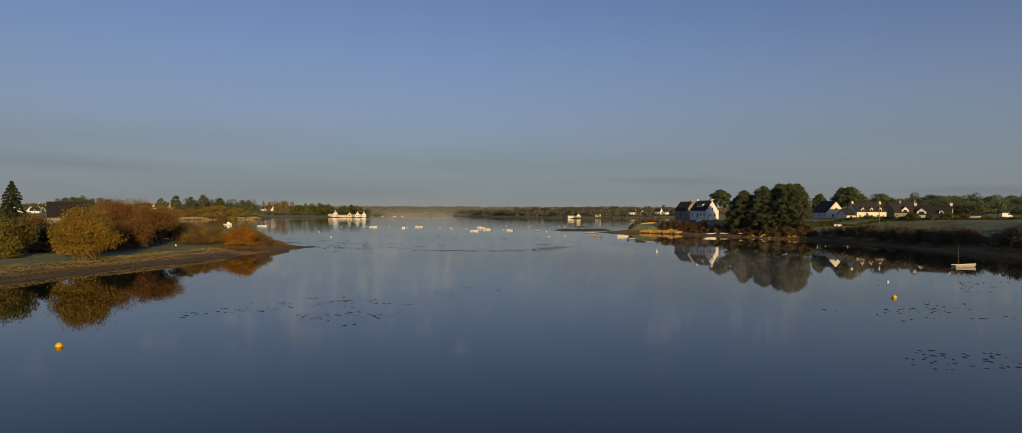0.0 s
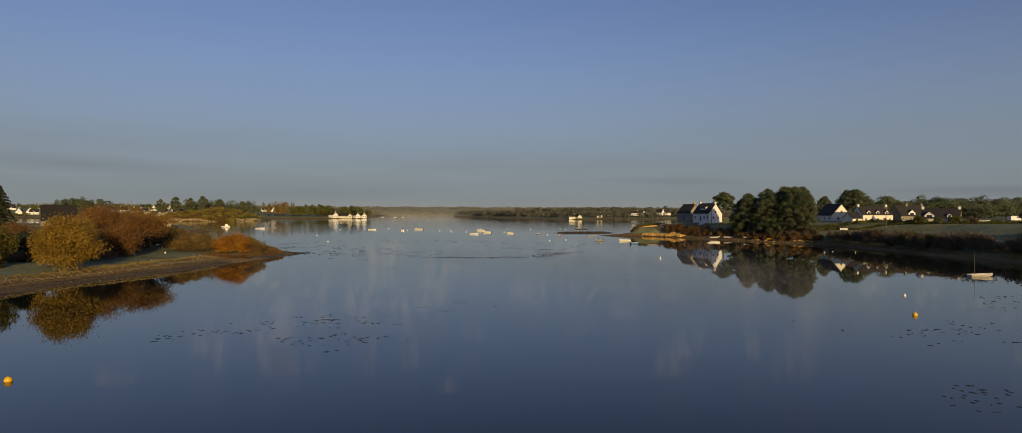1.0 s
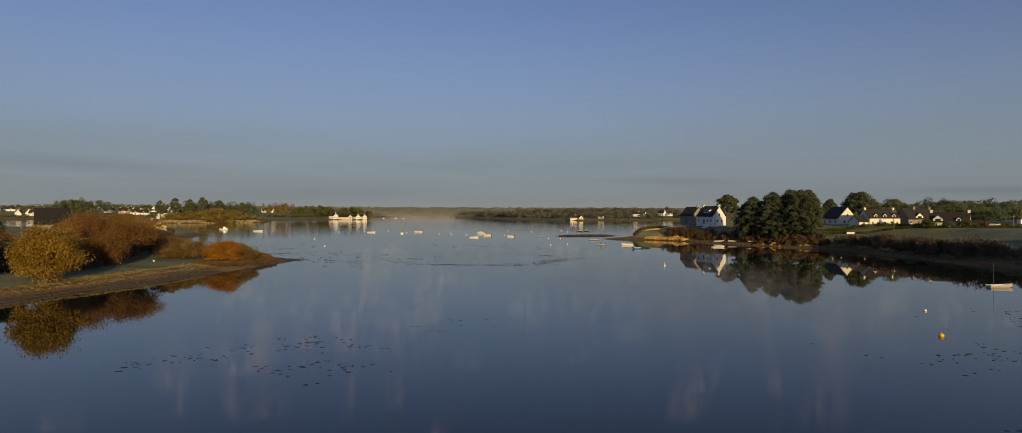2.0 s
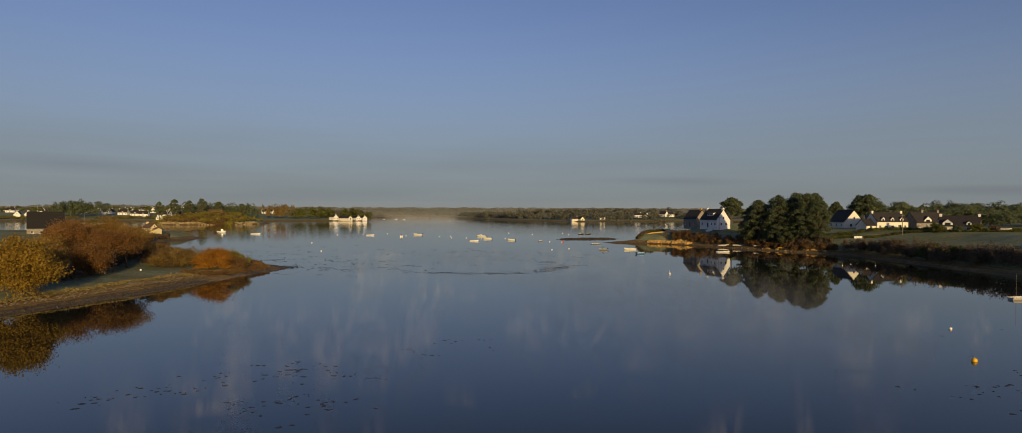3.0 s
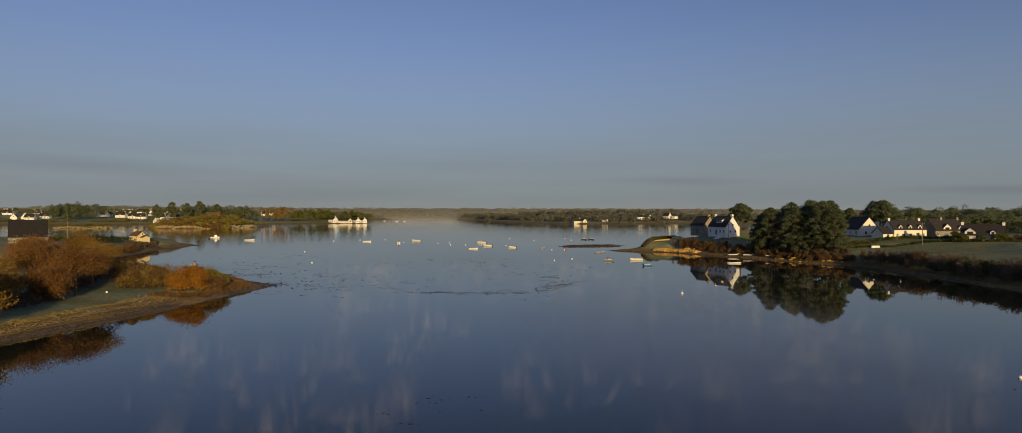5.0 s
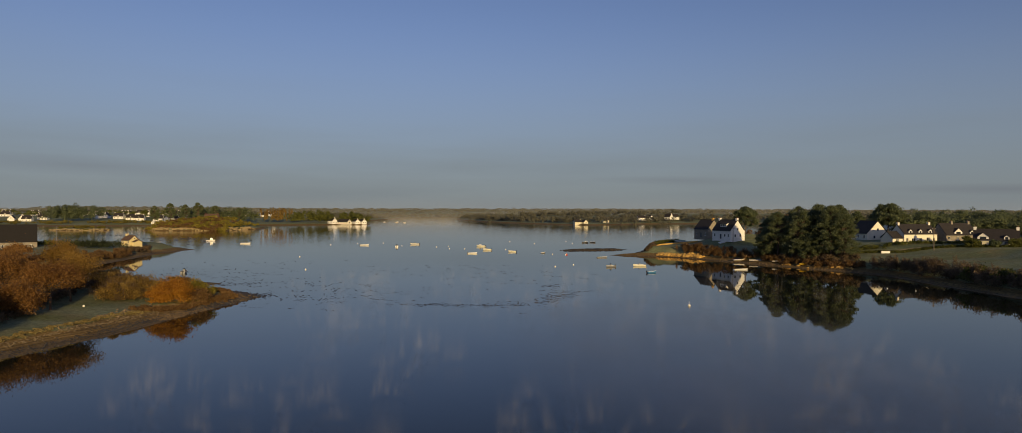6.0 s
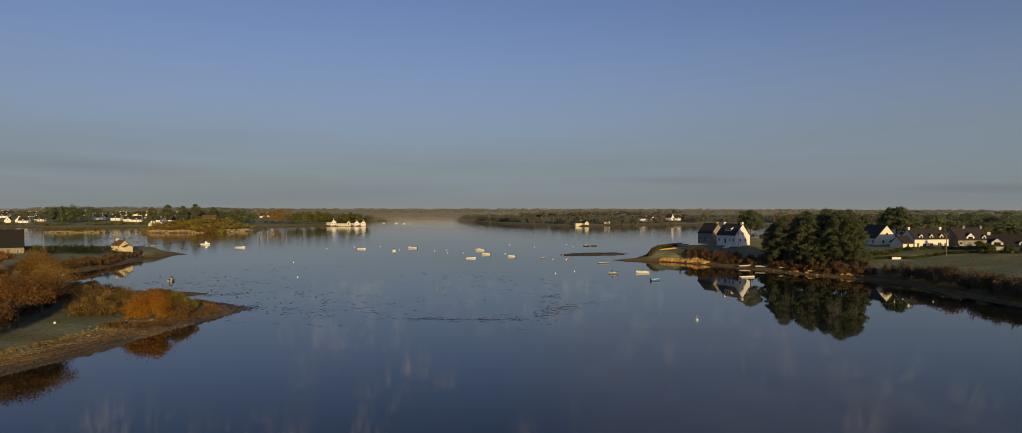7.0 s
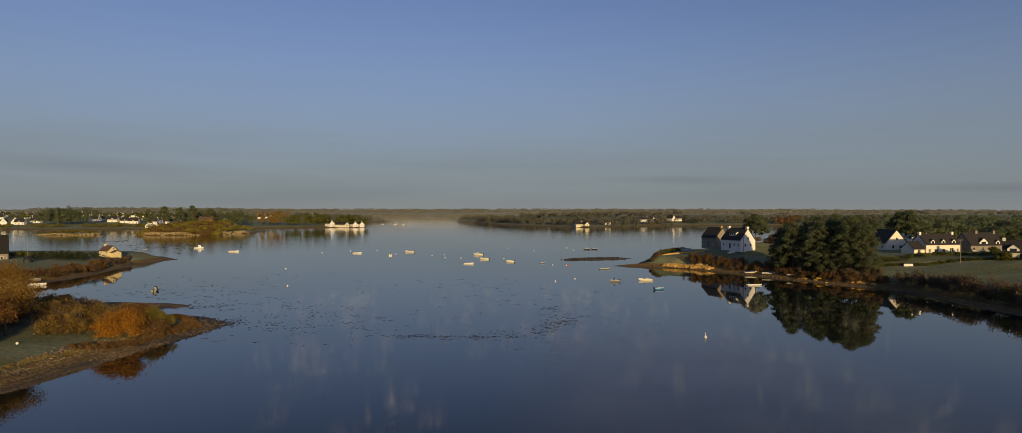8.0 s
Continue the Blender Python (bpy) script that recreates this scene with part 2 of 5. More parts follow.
MAT_FRAME = worn("window_paint", (0.75, 0.75, 0.73), 0.5, 0.1)
MAT_DOOR = worn("dark_door", (0.06, 0.07, 0.09), 0.5, 0.2)
MAT_BRICK = worn("red_brick", (0.26, 0.11, 0.07), 0.9, 0.3)
MAT_WOODPOLE = worn("weathered_pole", (0.2, 0.16, 0.12), 0.9, 0.3)
MAT_HULL = worn("white_gelcoat", (0.8, 0.79, 0.76), 0.3, 0.08, 0.8, relief=0.03)
MAT_HULL_CREAM = worn("cream_gelcoat", (0.82, 0.8, 0.66), 0.3, 0.08, 0.8, relief=0.03)
# white hulls greyed in colour as if shaded; also the trailer boat's grey
MAT_HULL_SHADE_GREY = worn("shade_grey_paint", (0.5, 0.46, 0.42), 0.6, 0.25, 0.8)
MAT_HULL_BLUE = worn("blue_gelcoat", (0.05, 0.22, 0.48), 0.3, 0.1, 0.8, relief=0.03)
MAT_HULL_DARK = worn("black_rubber", (0.02, 0.02, 0.022), 0.5, 0.2)
MAT_HULL_GREY = worn("grey_hull", (0.22, 0.23, 0.25), 0.5, 0.2)
MAT_HULL_YELLOW = worn("yellow_hull", (0.62, 0.38, 0.04), 0.4, 0.12)
MAT_TARP_BLUE = worn("blue_tarp", (0.03, 0.06, 0.4), 0.5, 0.2)
MAT_TARP_GREEN = worn("green_tarp", (0.05, 0.22, 0.16), 0.5, 0.2)
MAT_METAL = worn("dull_metal", (0.35, 0.36, 0.37), 0.4, 0.1, metal=0.8)
MAT_MOTOR = worn("outboard_black", (0.02, 0.02, 0.024), 0.35, 0.1)
MAT_BUOY_YELLOW = worn("yellow_buoy", (0.8, 0.45, 0.02), 0.35, 0.12)
MAT_BUOY_WHITE = worn("white_buoy", (0.8, 0.78, 0.74), 0.4, 0.1)
MAT_BUOY_RED = worn("red_buoy", (0.55, 0.08, 0.05), 0.4, 0.15)


# ---- building blocks ----
class Shape:
    """Vertices and faces that are gathered and then turned into one mesh."""

    def __init__(self):
        self.v, self.f = [], []

    def add(self, verts, faces):
        k = len(self.v)
        self.v += [tuple(p) for p in verts]
        self.f += [tuple(k + i for i in f) for f in faces]
        return self

    def box(self, x0, x1, y0, y1, z0, z1):
        return self.add([(x, y, z) for z in (z0, z1) for y in (y0, y1) for x in (x0, x1)],
                        [(0, 2, 3, 1), (4, 5, 7, 6), (0, 1, 5, 4), (2, 6, 7, 3), (0, 4, 6, 2), (1, 3, 7, 5)])

    def slab(self, quad, t):
        """A plate of thickness t on a four-cornered face."""
        q = [Vector(p) for p in quad]
        n = (q[1] - q[0]).cross(q[2] - q[0]).normalized() * t
        return self.add(q + [p + n for p in q], [(3, 2, 1, 0), (4, 5, 6, 7), (0, 1, 5, 4), (1, 2, 6, 5), (2, 3, 7, 6), (3, 0, 4, 7)])

    def tube(self, a, b, r0, r1, n=7, cap=True):
        a, b = Vector(a), Vector(b)
        d = (b - a).normalized()
        u = d.orthogonal().normalized()
        w = d.cross(u)
        ring = [math.tau * i / n for i in range(n)]
        vs = [a + (u * math.cos(t) + w * math.sin(t)) * r0 for t in ring] + [b + (u * math.cos(t) + w * math.sin(t)) * r1 for t in ring]
        fs = [(i, (i + 1) % n, n + (i + 1) % n, n + i) for i in range(n)]
        if cap:
            fs += [tuple(range(n))[::-1], tuple(range(n, 2 * n))]
        return self.add(vs, fs)

    def lathe(self, profile, n=16, centre=(0, 0, 0)):
        """A turned body: profile rows of radius, height."""
        cx, cy, cz = centre
        vs = [(cx + r * math.cos(math.tau * i / n), cy + r * math.sin(math.tau * i / n), cz + z) for r, z in profile for i in range(n)]
        fs = [(j * n + i, j * n + (i + 1) % n, (j + 1) * n + (i + 1) % n, (j + 1) * n + i) for j in range(len(profile) - 1) for i in range(n)]
        fs += [tuple(range(n))[::-1], tuple(range((len(profile) - 1) * n, len(profile) * n))]
        return self.add(vs, fs)

    def mesh(self, name, material, smooth=False):
        me = bpy.data.meshes.new(name)
        me.from_pydata(self.v, [], self.f)
        me.materials.append(material)
        if smooth:
            me.polygons.foreach_set("use_smooth", [True] * len(me.polygons))
        me.update()
        return me


def part(name, shape, material, parent, label="", smooth=False):
    ob = new(name, shape.mesh(name, material, smooth))
    ob.parent = parent
    return tagged(ob, label) if label else ob


def thing(name, m, label, category, group="", kind=""):
    ob = new(name)
    ob.empty_display_size = 0.3
    ob.matrix_basis = m
    return tagged(ob, label, category, group, kind)


def quads_mesh(name, verts, material, smooth=False):
    """A mesh of loose quads out of an array of shape (n, 4, 3)."""
    n = len(verts)
    me = bpy.data.meshes.new(name)
    me.vertices.add(n * 4)
    me.vertices.foreach_set("co", np.ascontiguousarray(verts, dtype=np.float32).ravel())
    me.loops.add(n * 4)
    me.loops.foreach_set("vertex_index", np.arange(n * 4, dtype=np.int32))
    me.polygons.add(n)
    me.polygons.foreach_set("loop_start", np.arange(0, n * 4, 4, dtype=np.int32))
    me.materials.append(material)
    me.update(calc_edges=True)
    return me


def leaves(rng, points, out, size, wild=0.7, ratio=1.5):
    """Leaf-shaped quads at points, turned roughly along the directions in out."""
    n = len(points)
    nrm = out + rng.normal(size=(n, 3)) * wild
    nrm /= np.linalg.norm(nrm, axis=1)[:, None] + 1e-9
    u = np.cross(nrm, rng.normal(size=(n, 3)))
    u /= np.linalg.norm(u, axis=1)[:, None] + 1e-9
    w = np.cross(nrm, u)
    s = (size * rng.uniform(0.6, 1.4, n))[:, None]
    a, b = u * s * ratio * 0.5, w * s * 0.5
    return np.stack([points - a, points + b, points + a, points - b], 1)


def blob_points(rng, blobs, n, shell=0.5):
    """n points spread over a set of ellipsoids (x, y, z, rx, ry, rz), mostly near their skins, with the way out."""
    blobs = np.asarray(blobs, float)
    area = (blobs[:, 3] * blobs[:, 5]) ** 1.0
    k = rng.choice(len(blobs), n, p=area / area.sum())
    d = rng.normal(size=(n, 3))
    d /= np.linalg.norm(d, axis=1)[:, None]
    d[:, 2] = np.where(d[:, 2] < -0.5, -d[:, 2], d[:, 2])
    r = rng.uniform(shell, 1.05, n)[:, None] ** 0.6
    return blobs[k, :3] + d * r * blobs[k, 3:], d


def crown_blobs(rng, c, radii, n, share=0.42, flat=1.0, skirt=False):
    """Clumps set over an ellipsoid crown, so that its outline is uneven and has gaps."""
    d = rng.normal(size=(n, 3))
    d /= np.linalg.norm(d, axis=1)[:, None]
    if not skirt:
        d[:, 2] = np.where(d[:, 2] < -0.35, -d[:, 2] * 0.6, d[:, 2])
    r = rng.uniform(0.35, 0.9, n)[:, None]
    p = np.array(c) + d * r * np.array(radii)
    s = rng.uniform(0.5, 1.25, n)[:, None] * share * np.array([radii[0], radii[1], radii[2] * flat])
    return np.hstack([p, s])


def limbs(rng, shape, base, top, r, blobs, share=0.6, fine=0):
    """A tapered trunk from base to top, with limbs out to the clumps."""
    base, top = Vector(base), Vector(top)
    steps, pts = 5, []
    for i in range(steps + 1):
        k = i / steps
        w = Vector(rng.normal(size=3) * 0.12 * r * 6 * (0 < k < 1))
        w.z = 0
        pts.append(base.lerp(top, k) + w)
    for i in range(steps):
        shape.tube(pts[i], pts[i + 1], r * (1 - 0.7 * i / steps) * (1.25 if i == 0 else 1), r * (1 - 0.7 * (i + 1) / steps), 7, i == 0)
    for b in blobs:
        if rng.random() > share:
            continue
        end = Vector(b[:3])
        k = rng.uniform(0.35, 0.95)
        st = base.lerp(top, k)
        mid = st.lerp(end, 0.5) + Vector((0, 0, rng.uniform(-0.2, 0.5)))
        shape.tube(st, mid, r * 0.4 * (1 - 0.4 * k), r * 0.22, 5, False)
        shape.tube(mid, end, r * 0.22, r * 0.08, 5, False)
        for _ in range(fine):
            way = Vector(rng.normal(size=3) + np.array([0, 0, 0.5])).normalized()
            tip = mid.lerp(end, rng.uniform(0.3, 1)) + Vector((way.x * b[3], way.y * b[4], way.z * b[5])) * 1.15
            shape.tube(mid.lerp(end, 0.6), tip, r * 0.1, r * 0.03, 3, False)
    return shape


def broadleaf(name, label, x, y, z, height, width, material, seed, count=7000, leaf=0.26, low=0.12, clumps=26, category="tree", group=""):
    """A tree or tall bush whose crown begins at the share low of its height."""
    rng = np.random.default_rng(seed)
    tree = thing(name, pose(x, y, z), label, category, group)
    cz = height * (1 + low) / 2 - (0.1 * height if low < 0.06 else 0)
    radii = (width / 2, width / 2 * rng.uniform(0.85, 1.1), height * (1 - low) / 2)
    blobs = crown_blobs(rng, (0, 0, cz), radii, int(clumps * 1.5), 0.25, 0.9, low < 0.06)
    part("trunk", limbs(rng, Shape(), (0, 0, -0.3), (rng.uniform(-0.4, 0.4), 0, height * 0.75), 0.018 * height + 0.05, blobs, 0.7, 2), MAT_BARK, tree)
    p, d = blob_points(rng, blobs, count, 0.35)
    p += (d + np.array([0, 0, 0.5])) * np.abs(rng.normal(0, 0.045 * width, count))[:, None]
    p[:, 2] = np.maximum(p[:, 2], 0.15 + rng.uniform(0, 0.5, count))
    crown = new("crown", quads_mesh("crown", leaves(rng, p, d, leaf), material))
    crown.parent = tree
    return tree


def pine(name, label, x, y, z, height, width, seed, count=5000, leaf=0.42, bare=0.45, lean=0.0, group="", clumps=48, dome=2.4):
    """A maritime pine: a long trunk, flat pads of needles on spreading limbs and a domed top."""
    rng = np.random.default_rng(seed)
    tree = thing(name, pose(x, y, z), label, "tree", group)
    k = np.sort(rng.uniform(0, 1, clumps) ** 0.8)
    rim = (1 - k ** dome) ** 0.6 * (0.7 + 0.3 * np.minimum(1, k * 2.2))
    out = np.sqrt(rng.uniform(0.12, 1, clumps)) * rim * width / 2
    ang = np.arange(clumps) * 2.4 + rng.normal(0, 0.35, clumps)
    size = width * rng.uniform(0.07, 0.14, clumps) * (0.7 + 0.3 * rim)
    blobs = np.stack([lean * (bare + (1 - bare) * k) + np.cos(ang) * out, np.sin(ang) * out,
                      height * (bare + (1 - bare) * k * 0.95), size, size, size * rng.uniform(0.35, 0.7, clumps)], 1)
    part("trunk", limbs(rng, Shape(), (0, 0, -0.4), (lean, 0, height * 0.9), 0.014 * height + 0.08, blobs, 0.9), MAT_BARK, tree)
    p, d = blob_points(rng, blobs, count, 0.1)
    p += rng.normal(0, 0.018 * width, p.shape)
    crown = new("crown", quads_mesh("crown", leaves(rng, p, d + np.array([0, 0, 0.3]), leaf, 0.8, 2.2), MAT_PINE))
    crown.parent = tree
    return tree


def conifer(name, label, x, y, z, height, width, seed, count=9000):
    """A spruce: whorls of drooping boughs that shorten to a pointed top."""
    rng = np.random.default_rng(seed)
    tree = thing(name, pose(x, y, z), label, "tree")
    part("trunk", Shape().tube((0, 0, -0.3), (0, 0, height * 0.97), height * 0.018, 0.03, 8), MAT_BARK, tree)
    tiers = int(height / 0.85)
    t = rng.integers(0, tiers, count)
    boughs = rng.integers(0, 7, count)
    k = (t + rng.uniform(-0.25, 0.25, count)) / tiers
    ang = boughs * math.tau / 7 + t * 0.7 + rng.normal(0, 0.09, count)
    r = rng.uniform(0.05, 1, count) ** 0.7
    rad = (1 - k) ** 0.85 * width / 2 * r * (0.8 + 0.2 * np.sin(t * 2.3 + boughs * 1.7))
    zz = 0.8 + k * (height - 1.0) - 0.3 * rad + rng.normal(0, 0.07, count)
    p = np.stack([np.cos(ang) * rad, np.sin(ang) * rad, zz], 1)
    d = np.stack([np.cos(ang) * 0.5, np.sin(ang) * 0.5, np.full(count, 0.7)], 1)
    crown = new("crown", quads_mesh("crown", leaves(rng, p, d, 0.34, 0.6), MAT_CYPRESS))
    crown.parent = tree
    return tree


def twiggy(name, label, x, y, z, height, width, seed, count=900, leafy_share=600, material=None, group=""):
    """A leafless shrub: sheaves of thin upright twigs with a few last leaves."""
    rng = np.random.default_rng(seed)
    bush = thing(name, pose(x, y, z), label, "shrub", group)
    n = count
    foot = np.stack([rng.normal(0, width * 0.16, n), rng.normal(0, width * 0.16, n), np.zeros(n)], 1)
    tip = foot * 1.0
    ang, out = rng.uniform(0, math.tau, n), rng.uniform(0.05, 1, n) ** 0.7 * width * 0.5
    tip[:, 0] += np.cos(ang) * out
    tip[:, 1] += np.sin(ang) * out
    tip[:, 2] = height * rng.uniform(0.25, 1.0, n) * np.sqrt(np.maximum(0.1, 1 - (out / (width * 0.5)) ** 2 * 0.6))
    start = foot + (tip - foot) * rng.uniform(0, 0.55, n)[:, None]
    side = np.stack([-np.sin(ang), np.cos(ang), np.zeros(n)], 1) * rng.uniform(0.015, 0.045, n)[:, None]
    q = np.stack([start - side, start + side, tip + side * 0.3, tip - side * 0.3], 1)
    tw = new("branchwork", quads_mesh("branchwork", q, MAT_TWIG))
    tw.parent = bush
    if leafy_share:
        p, d = blob_points(rng, crown_blobs(rng, (0, 0, height * 0.5), (width / 2, width / 2, height / 2), 14, 0.35), leafy_share, 0.2)
        p[:, 2] = np.maximum(p[:, 2], 0.1)
        lf = new("foliage", quads_mesh("foliage", leaves(rng, p, d, 0.2), material or MAT_BRACKEN))
        lf.parent = bush
    return bush


def scrub(name, label, line, height, width, material, seed, density=40, leaf=0.3, kind="stuff", category="shrubs"):
    """A belt of undergrowth along a line of points (x, y)."""
    rng = np.random.default_rng(seed)
    line = np.asarray(line, float)
    seg = np.diff(line, axis=0)
    length = np.linalg.norm(seg, axis=1)
    n = int(length.sum() / (width * 0.07))
    k = rng.choice(len(seg), n, p=length / length.sum())
    q = line[k] + seg[k] * rng.random(n)[:, None] + rng.normal(0, width * 0.25, (n, 2))
    h = height * rng.uniform(0.45, 1.1, n)
    blobs = np.stack([q[:, 0], q[:, 1], land(q[:, 0], q[:, 1]) + h * 0.4, width * rng.uniform(0.1, 0.34, n), width * rng.uniform(0.1, 0.34, n), h * 0.6], 1)
    p, d = blob_points(rng, blobs, int(n * density * 0.5), 0.1)
    p[:, 2] += np.abs(rng.normal(0, 0.12 * height, len(p)))
    return tagged(new(name, quads_mesh(name, leaves(rng, p, d, leaf * 0.85, 1.2), material)), label, category, "", kind)


# ---- land and water ----
HEADLAND = [(-82, -60), (-75, 50), (-69, 89), (-67, 100), (-66, 110), (-64.5, 118), (-62.4, 126), (-60.8, 134), (-60, 146), (-58.6, 160), (-57.5, 172), (-56.3, 183),
            (-60, 188), (-67, 192), (-76, 195), (-98, 204), (-125, 214), (-170, 224), (-300, 235), (-700, 240), (-700, -60)]
TONGUE = [(-700, 262), (-250, 255), (-170, 248), (-149, 252), (-147, 273), (-151, 297), (-160, 337), (-158, 364), (-175, 385), (-215, 395),
          (-330, 405), (-700, 420)]
POINT = [(128, -150), (121, 60), (116, 154), (112, 188), (112, 236), (107, 248), (97, 263), (87, 282), (69, 316), (52, 325), (40, 329), (54, 337),
         (60, 352), (66, 372), (85, 395), (112, 405), (142, 425), (176, 470), (222, 560), (310, 740), (600, 900), (2500, 920), (2500, -150)]
ISLAND = [(-366, 690), (-341, 679), (-302, 684), (-283, 700), (-276, 750), (-288, 800), (-340, 812), (-372, 765)]
FAR = [(-2500, 900), (-700, 908), (-585, 872), (-530, 882), (-470, 900), (-390, 905), (-330, 950), (-270, 980), (-212, 985), (-215, 1010), (-270, 1060),
       (-330, 1150), (-305, 1290), (-300, 1500), (-330, 2050), (-170, 2050), (-140, 1600), (-60, 1290), (-13, 1165), (64, 1025), (98, 985), (130, 1010),
       (200, 1080), (265, 1110), (420, 1130), (700, 1100), (1200, 1000), (2500, 900), (2500, 4950), (-2500, 4950)]
BLUFF = [(58, 330), (70, 320.5), (79, 308), (88, 293), (98, 281), (108, 262), (116, 250), (140, 262), (140, 400), (100, 400), (72, 372), (62, 350)]
REEF = [(22, 361), (36, 365), (52, 368), (58, 374), (50, 379), (38, 376), (28, 370)]
ISLET = [(-460, 692), (-440, 682), (-420, 684), (-402, 692), (-400, 702), (-430, 710), (-455, 704)]
SHOAL = [(-104, 207), (-90, 205), (-78, 206), (-76, 210), (-84, 214), (-97, 217), (-109, 215)]


def inside(poly, x, y):
    """How far the points lie inside the outline (negative: outside)."""
    x, y = np.asarray(x, float), np.asarray(y, float)
    best, odd = np.full(x.shape, 1e9), np.zeros(x.shape, bool)
    for (ax, ay), (bx, by) in zip(poly, poly[1:] + poly[:1]):
        dx, dy = bx - ax, by - ay
        k = np.clip(((x - ax) * dx + (y - ay) * dy) / (dx * dx + dy * dy), 0, 1)
        best = np.minimum(best, np.hypot(x - ax - k * dx, y - ay - k * dy))
        if dy:
            odd ^= ((ay > y) != (by > y)) & (x < (bx - ax) * (y - ay) / dy + ax)
    return np.where(odd, best, -best)


def wave(x, y, s, seed=0.0):
    """Smooth unevenness between about -1 and 1."""
    return (np.sin(x / s + seed + 1.7 * np.sin(y / s * 0.7 + seed)) + np.sin(y / s * 1.13 + 2 * seed + 1.3 * np.sin(x / s * 0.8))) / 2


def land(x, y):
    x, y = np.asarray(x, float), np.asarray(y, float)
    wob = 0.9 * wave(x, y, 5.0) + 0.45 * wave(x, y, 1.9, 2)

    def rise(poly, d, h, wobble=1.0):
        return np.interp(inside(poly, x, y) + wob * wobble, [-60, -12] + d, [-3, -1.2] + h)

    z = rise(HEADLAND, [0, 3, 5, 6.5, 11, 40], [0, 0.4, 0.85, 1.3, 1.6, 2.4], 0.6)
    z = np.maximum(z, rise(TONGUE, [0, 4, 8, 12, 40], [0, 0.4, 1.8, 3.2, 4.2]))
    p = rise(POINT, [0, 4, 7, 11, 25, 40, 50, 80, 300], [0, 0.7, 1.6, 3.2, 4.2, 5.0, 7.2, 7.8, 10.0], 0.8)
    p = np.maximum(p, rise(BLUFF, [0, 1.2, 3, 12], [0.8, 2.6, 3.7, 4.2], 0.8))
    knoll = 3.0 * np.exp(-(((x - 97) / np.where(x < 97, 11, 17)) ** 2 + ((y - 338) / 19) ** 2))
    z = np.maximum(z, p + knoll * np.clip(p / 3.0, 0, 1))
    z = np.maximum(z, rise(ISLAND, [0, 2, 18, 40], [0, 2.0, 6.5, 10.0], 1.5))
    z = np.maximum(z, rise(FAR, [0, 5, 60, 160, 500, 1200], [0, 1.8, 4.0, 10.0, 14.0, 16.0], 3.0))
    z = np.maximum(z, rise(REEF, [0, 2.5, 8], [0, 0.35, 0.5]))
    z = np.maximum(z, rise(ISLET, [0, 3, 12], [0, 1.2, 2.2]))
    z = np.maximum(z, rise(SHOAL, [0, 1.5, 8], [0, 0.22, 0.32]))
    hills = np.interp(y, [2200, 3600, 4950], [0, 1, 1]) * (np.interp(x, [-2200, -700], [16, 0]) + 12 + 6 * wave(x, y, 420.0, 1) + 3 * wave(x, y, 130.0, 3))
    return z + np.where(z > 0.5, hills + 0.12 * wave(x, y, 3.1, 4) + 0.5 * wave(x, y, 22.0, 5) * np.clip(z / 6, 0, 1), 0)


def ground_z(x, y):
    return float(land(np.array([x]), np.array([y]))[0])


def spaced(stops):
    """Rows of (from, to, step) as one rising list."""
    out = [stops[0][0]]
    for a, b, s in stops:
        n = max(1, round((b - a) / s))
        out += [a + (b - a) * (i + 1) / n for i in range(n)]
    return np.array(out)


def grid_sheet(name, xs, ys, height, material):
    gx, gy = np.meshgrid(xs, ys)
    z = height(gx, gy)
    nx, ny = len(xs), len(ys)
    me = bpy.data.meshes.new(name)
    me.vertices.add(nx * ny)
    me.vertices.foreach_set("co", np.stack([gx, gy, z], -1).astype(np.float32).ravel())
    i = (np.arange(ny - 1)[:, None] * nx + np.arange(nx - 1)).ravel()
    q = np.stack([i, i + 1, i + nx + 1, i + nx], 1).astype(np.int32)
    me.loops.add(q.size)
    me.loops.foreach_set("vertex_index", q.ravel())
    me.polygons.add(len(q))
    me.polygons.foreach_set("loop_start", np.arange(0, q.size, 4, dtype=np.int32))
    me.polygons.foreach_set("use_smooth", np.ones(len(q), bool))
    me.materials.append(material)
    me.update(calc_edges=True)
    return new(name, me)


ground = grid_sheet("ground",
                    spaced([(-2500, -900, 100), (-900, -470, 14), (-470, -270, 5), (-270, -180, 5), (-180, -110, 2.5), (-110, -54, 0.8), (-54, 20, 6), (20, 70, 1.6),
                            (70, 130, 1.2), (130, 220, 4), (220, 500, 14), (500, 2500, 100)]),
                    spaced([(-150, 60, 12), (60, 90, 3), (90, 200, 1.0), (200, 400, 1.6), (400, 670, 20), (670, 840, 4), (840, 1450, 12), (1450, 4950, 70)]),
                    land, MAT_GROUND)
tagged(ground, "low grassy shores with dark weedy mud and shingle along the water", "ground", "", "structure")
water = new("water", Shape().add([(-2500, -400, 0), (2500, -400, 0), (2500, 4900, 0), (-2500, 4900, 0)], [(0, 1, 2, 3)]).mesh("water", MAT_WATER))
tagged(water, "calm blue-grey tidal water mirroring the sky and shores", "water", "", "structure")


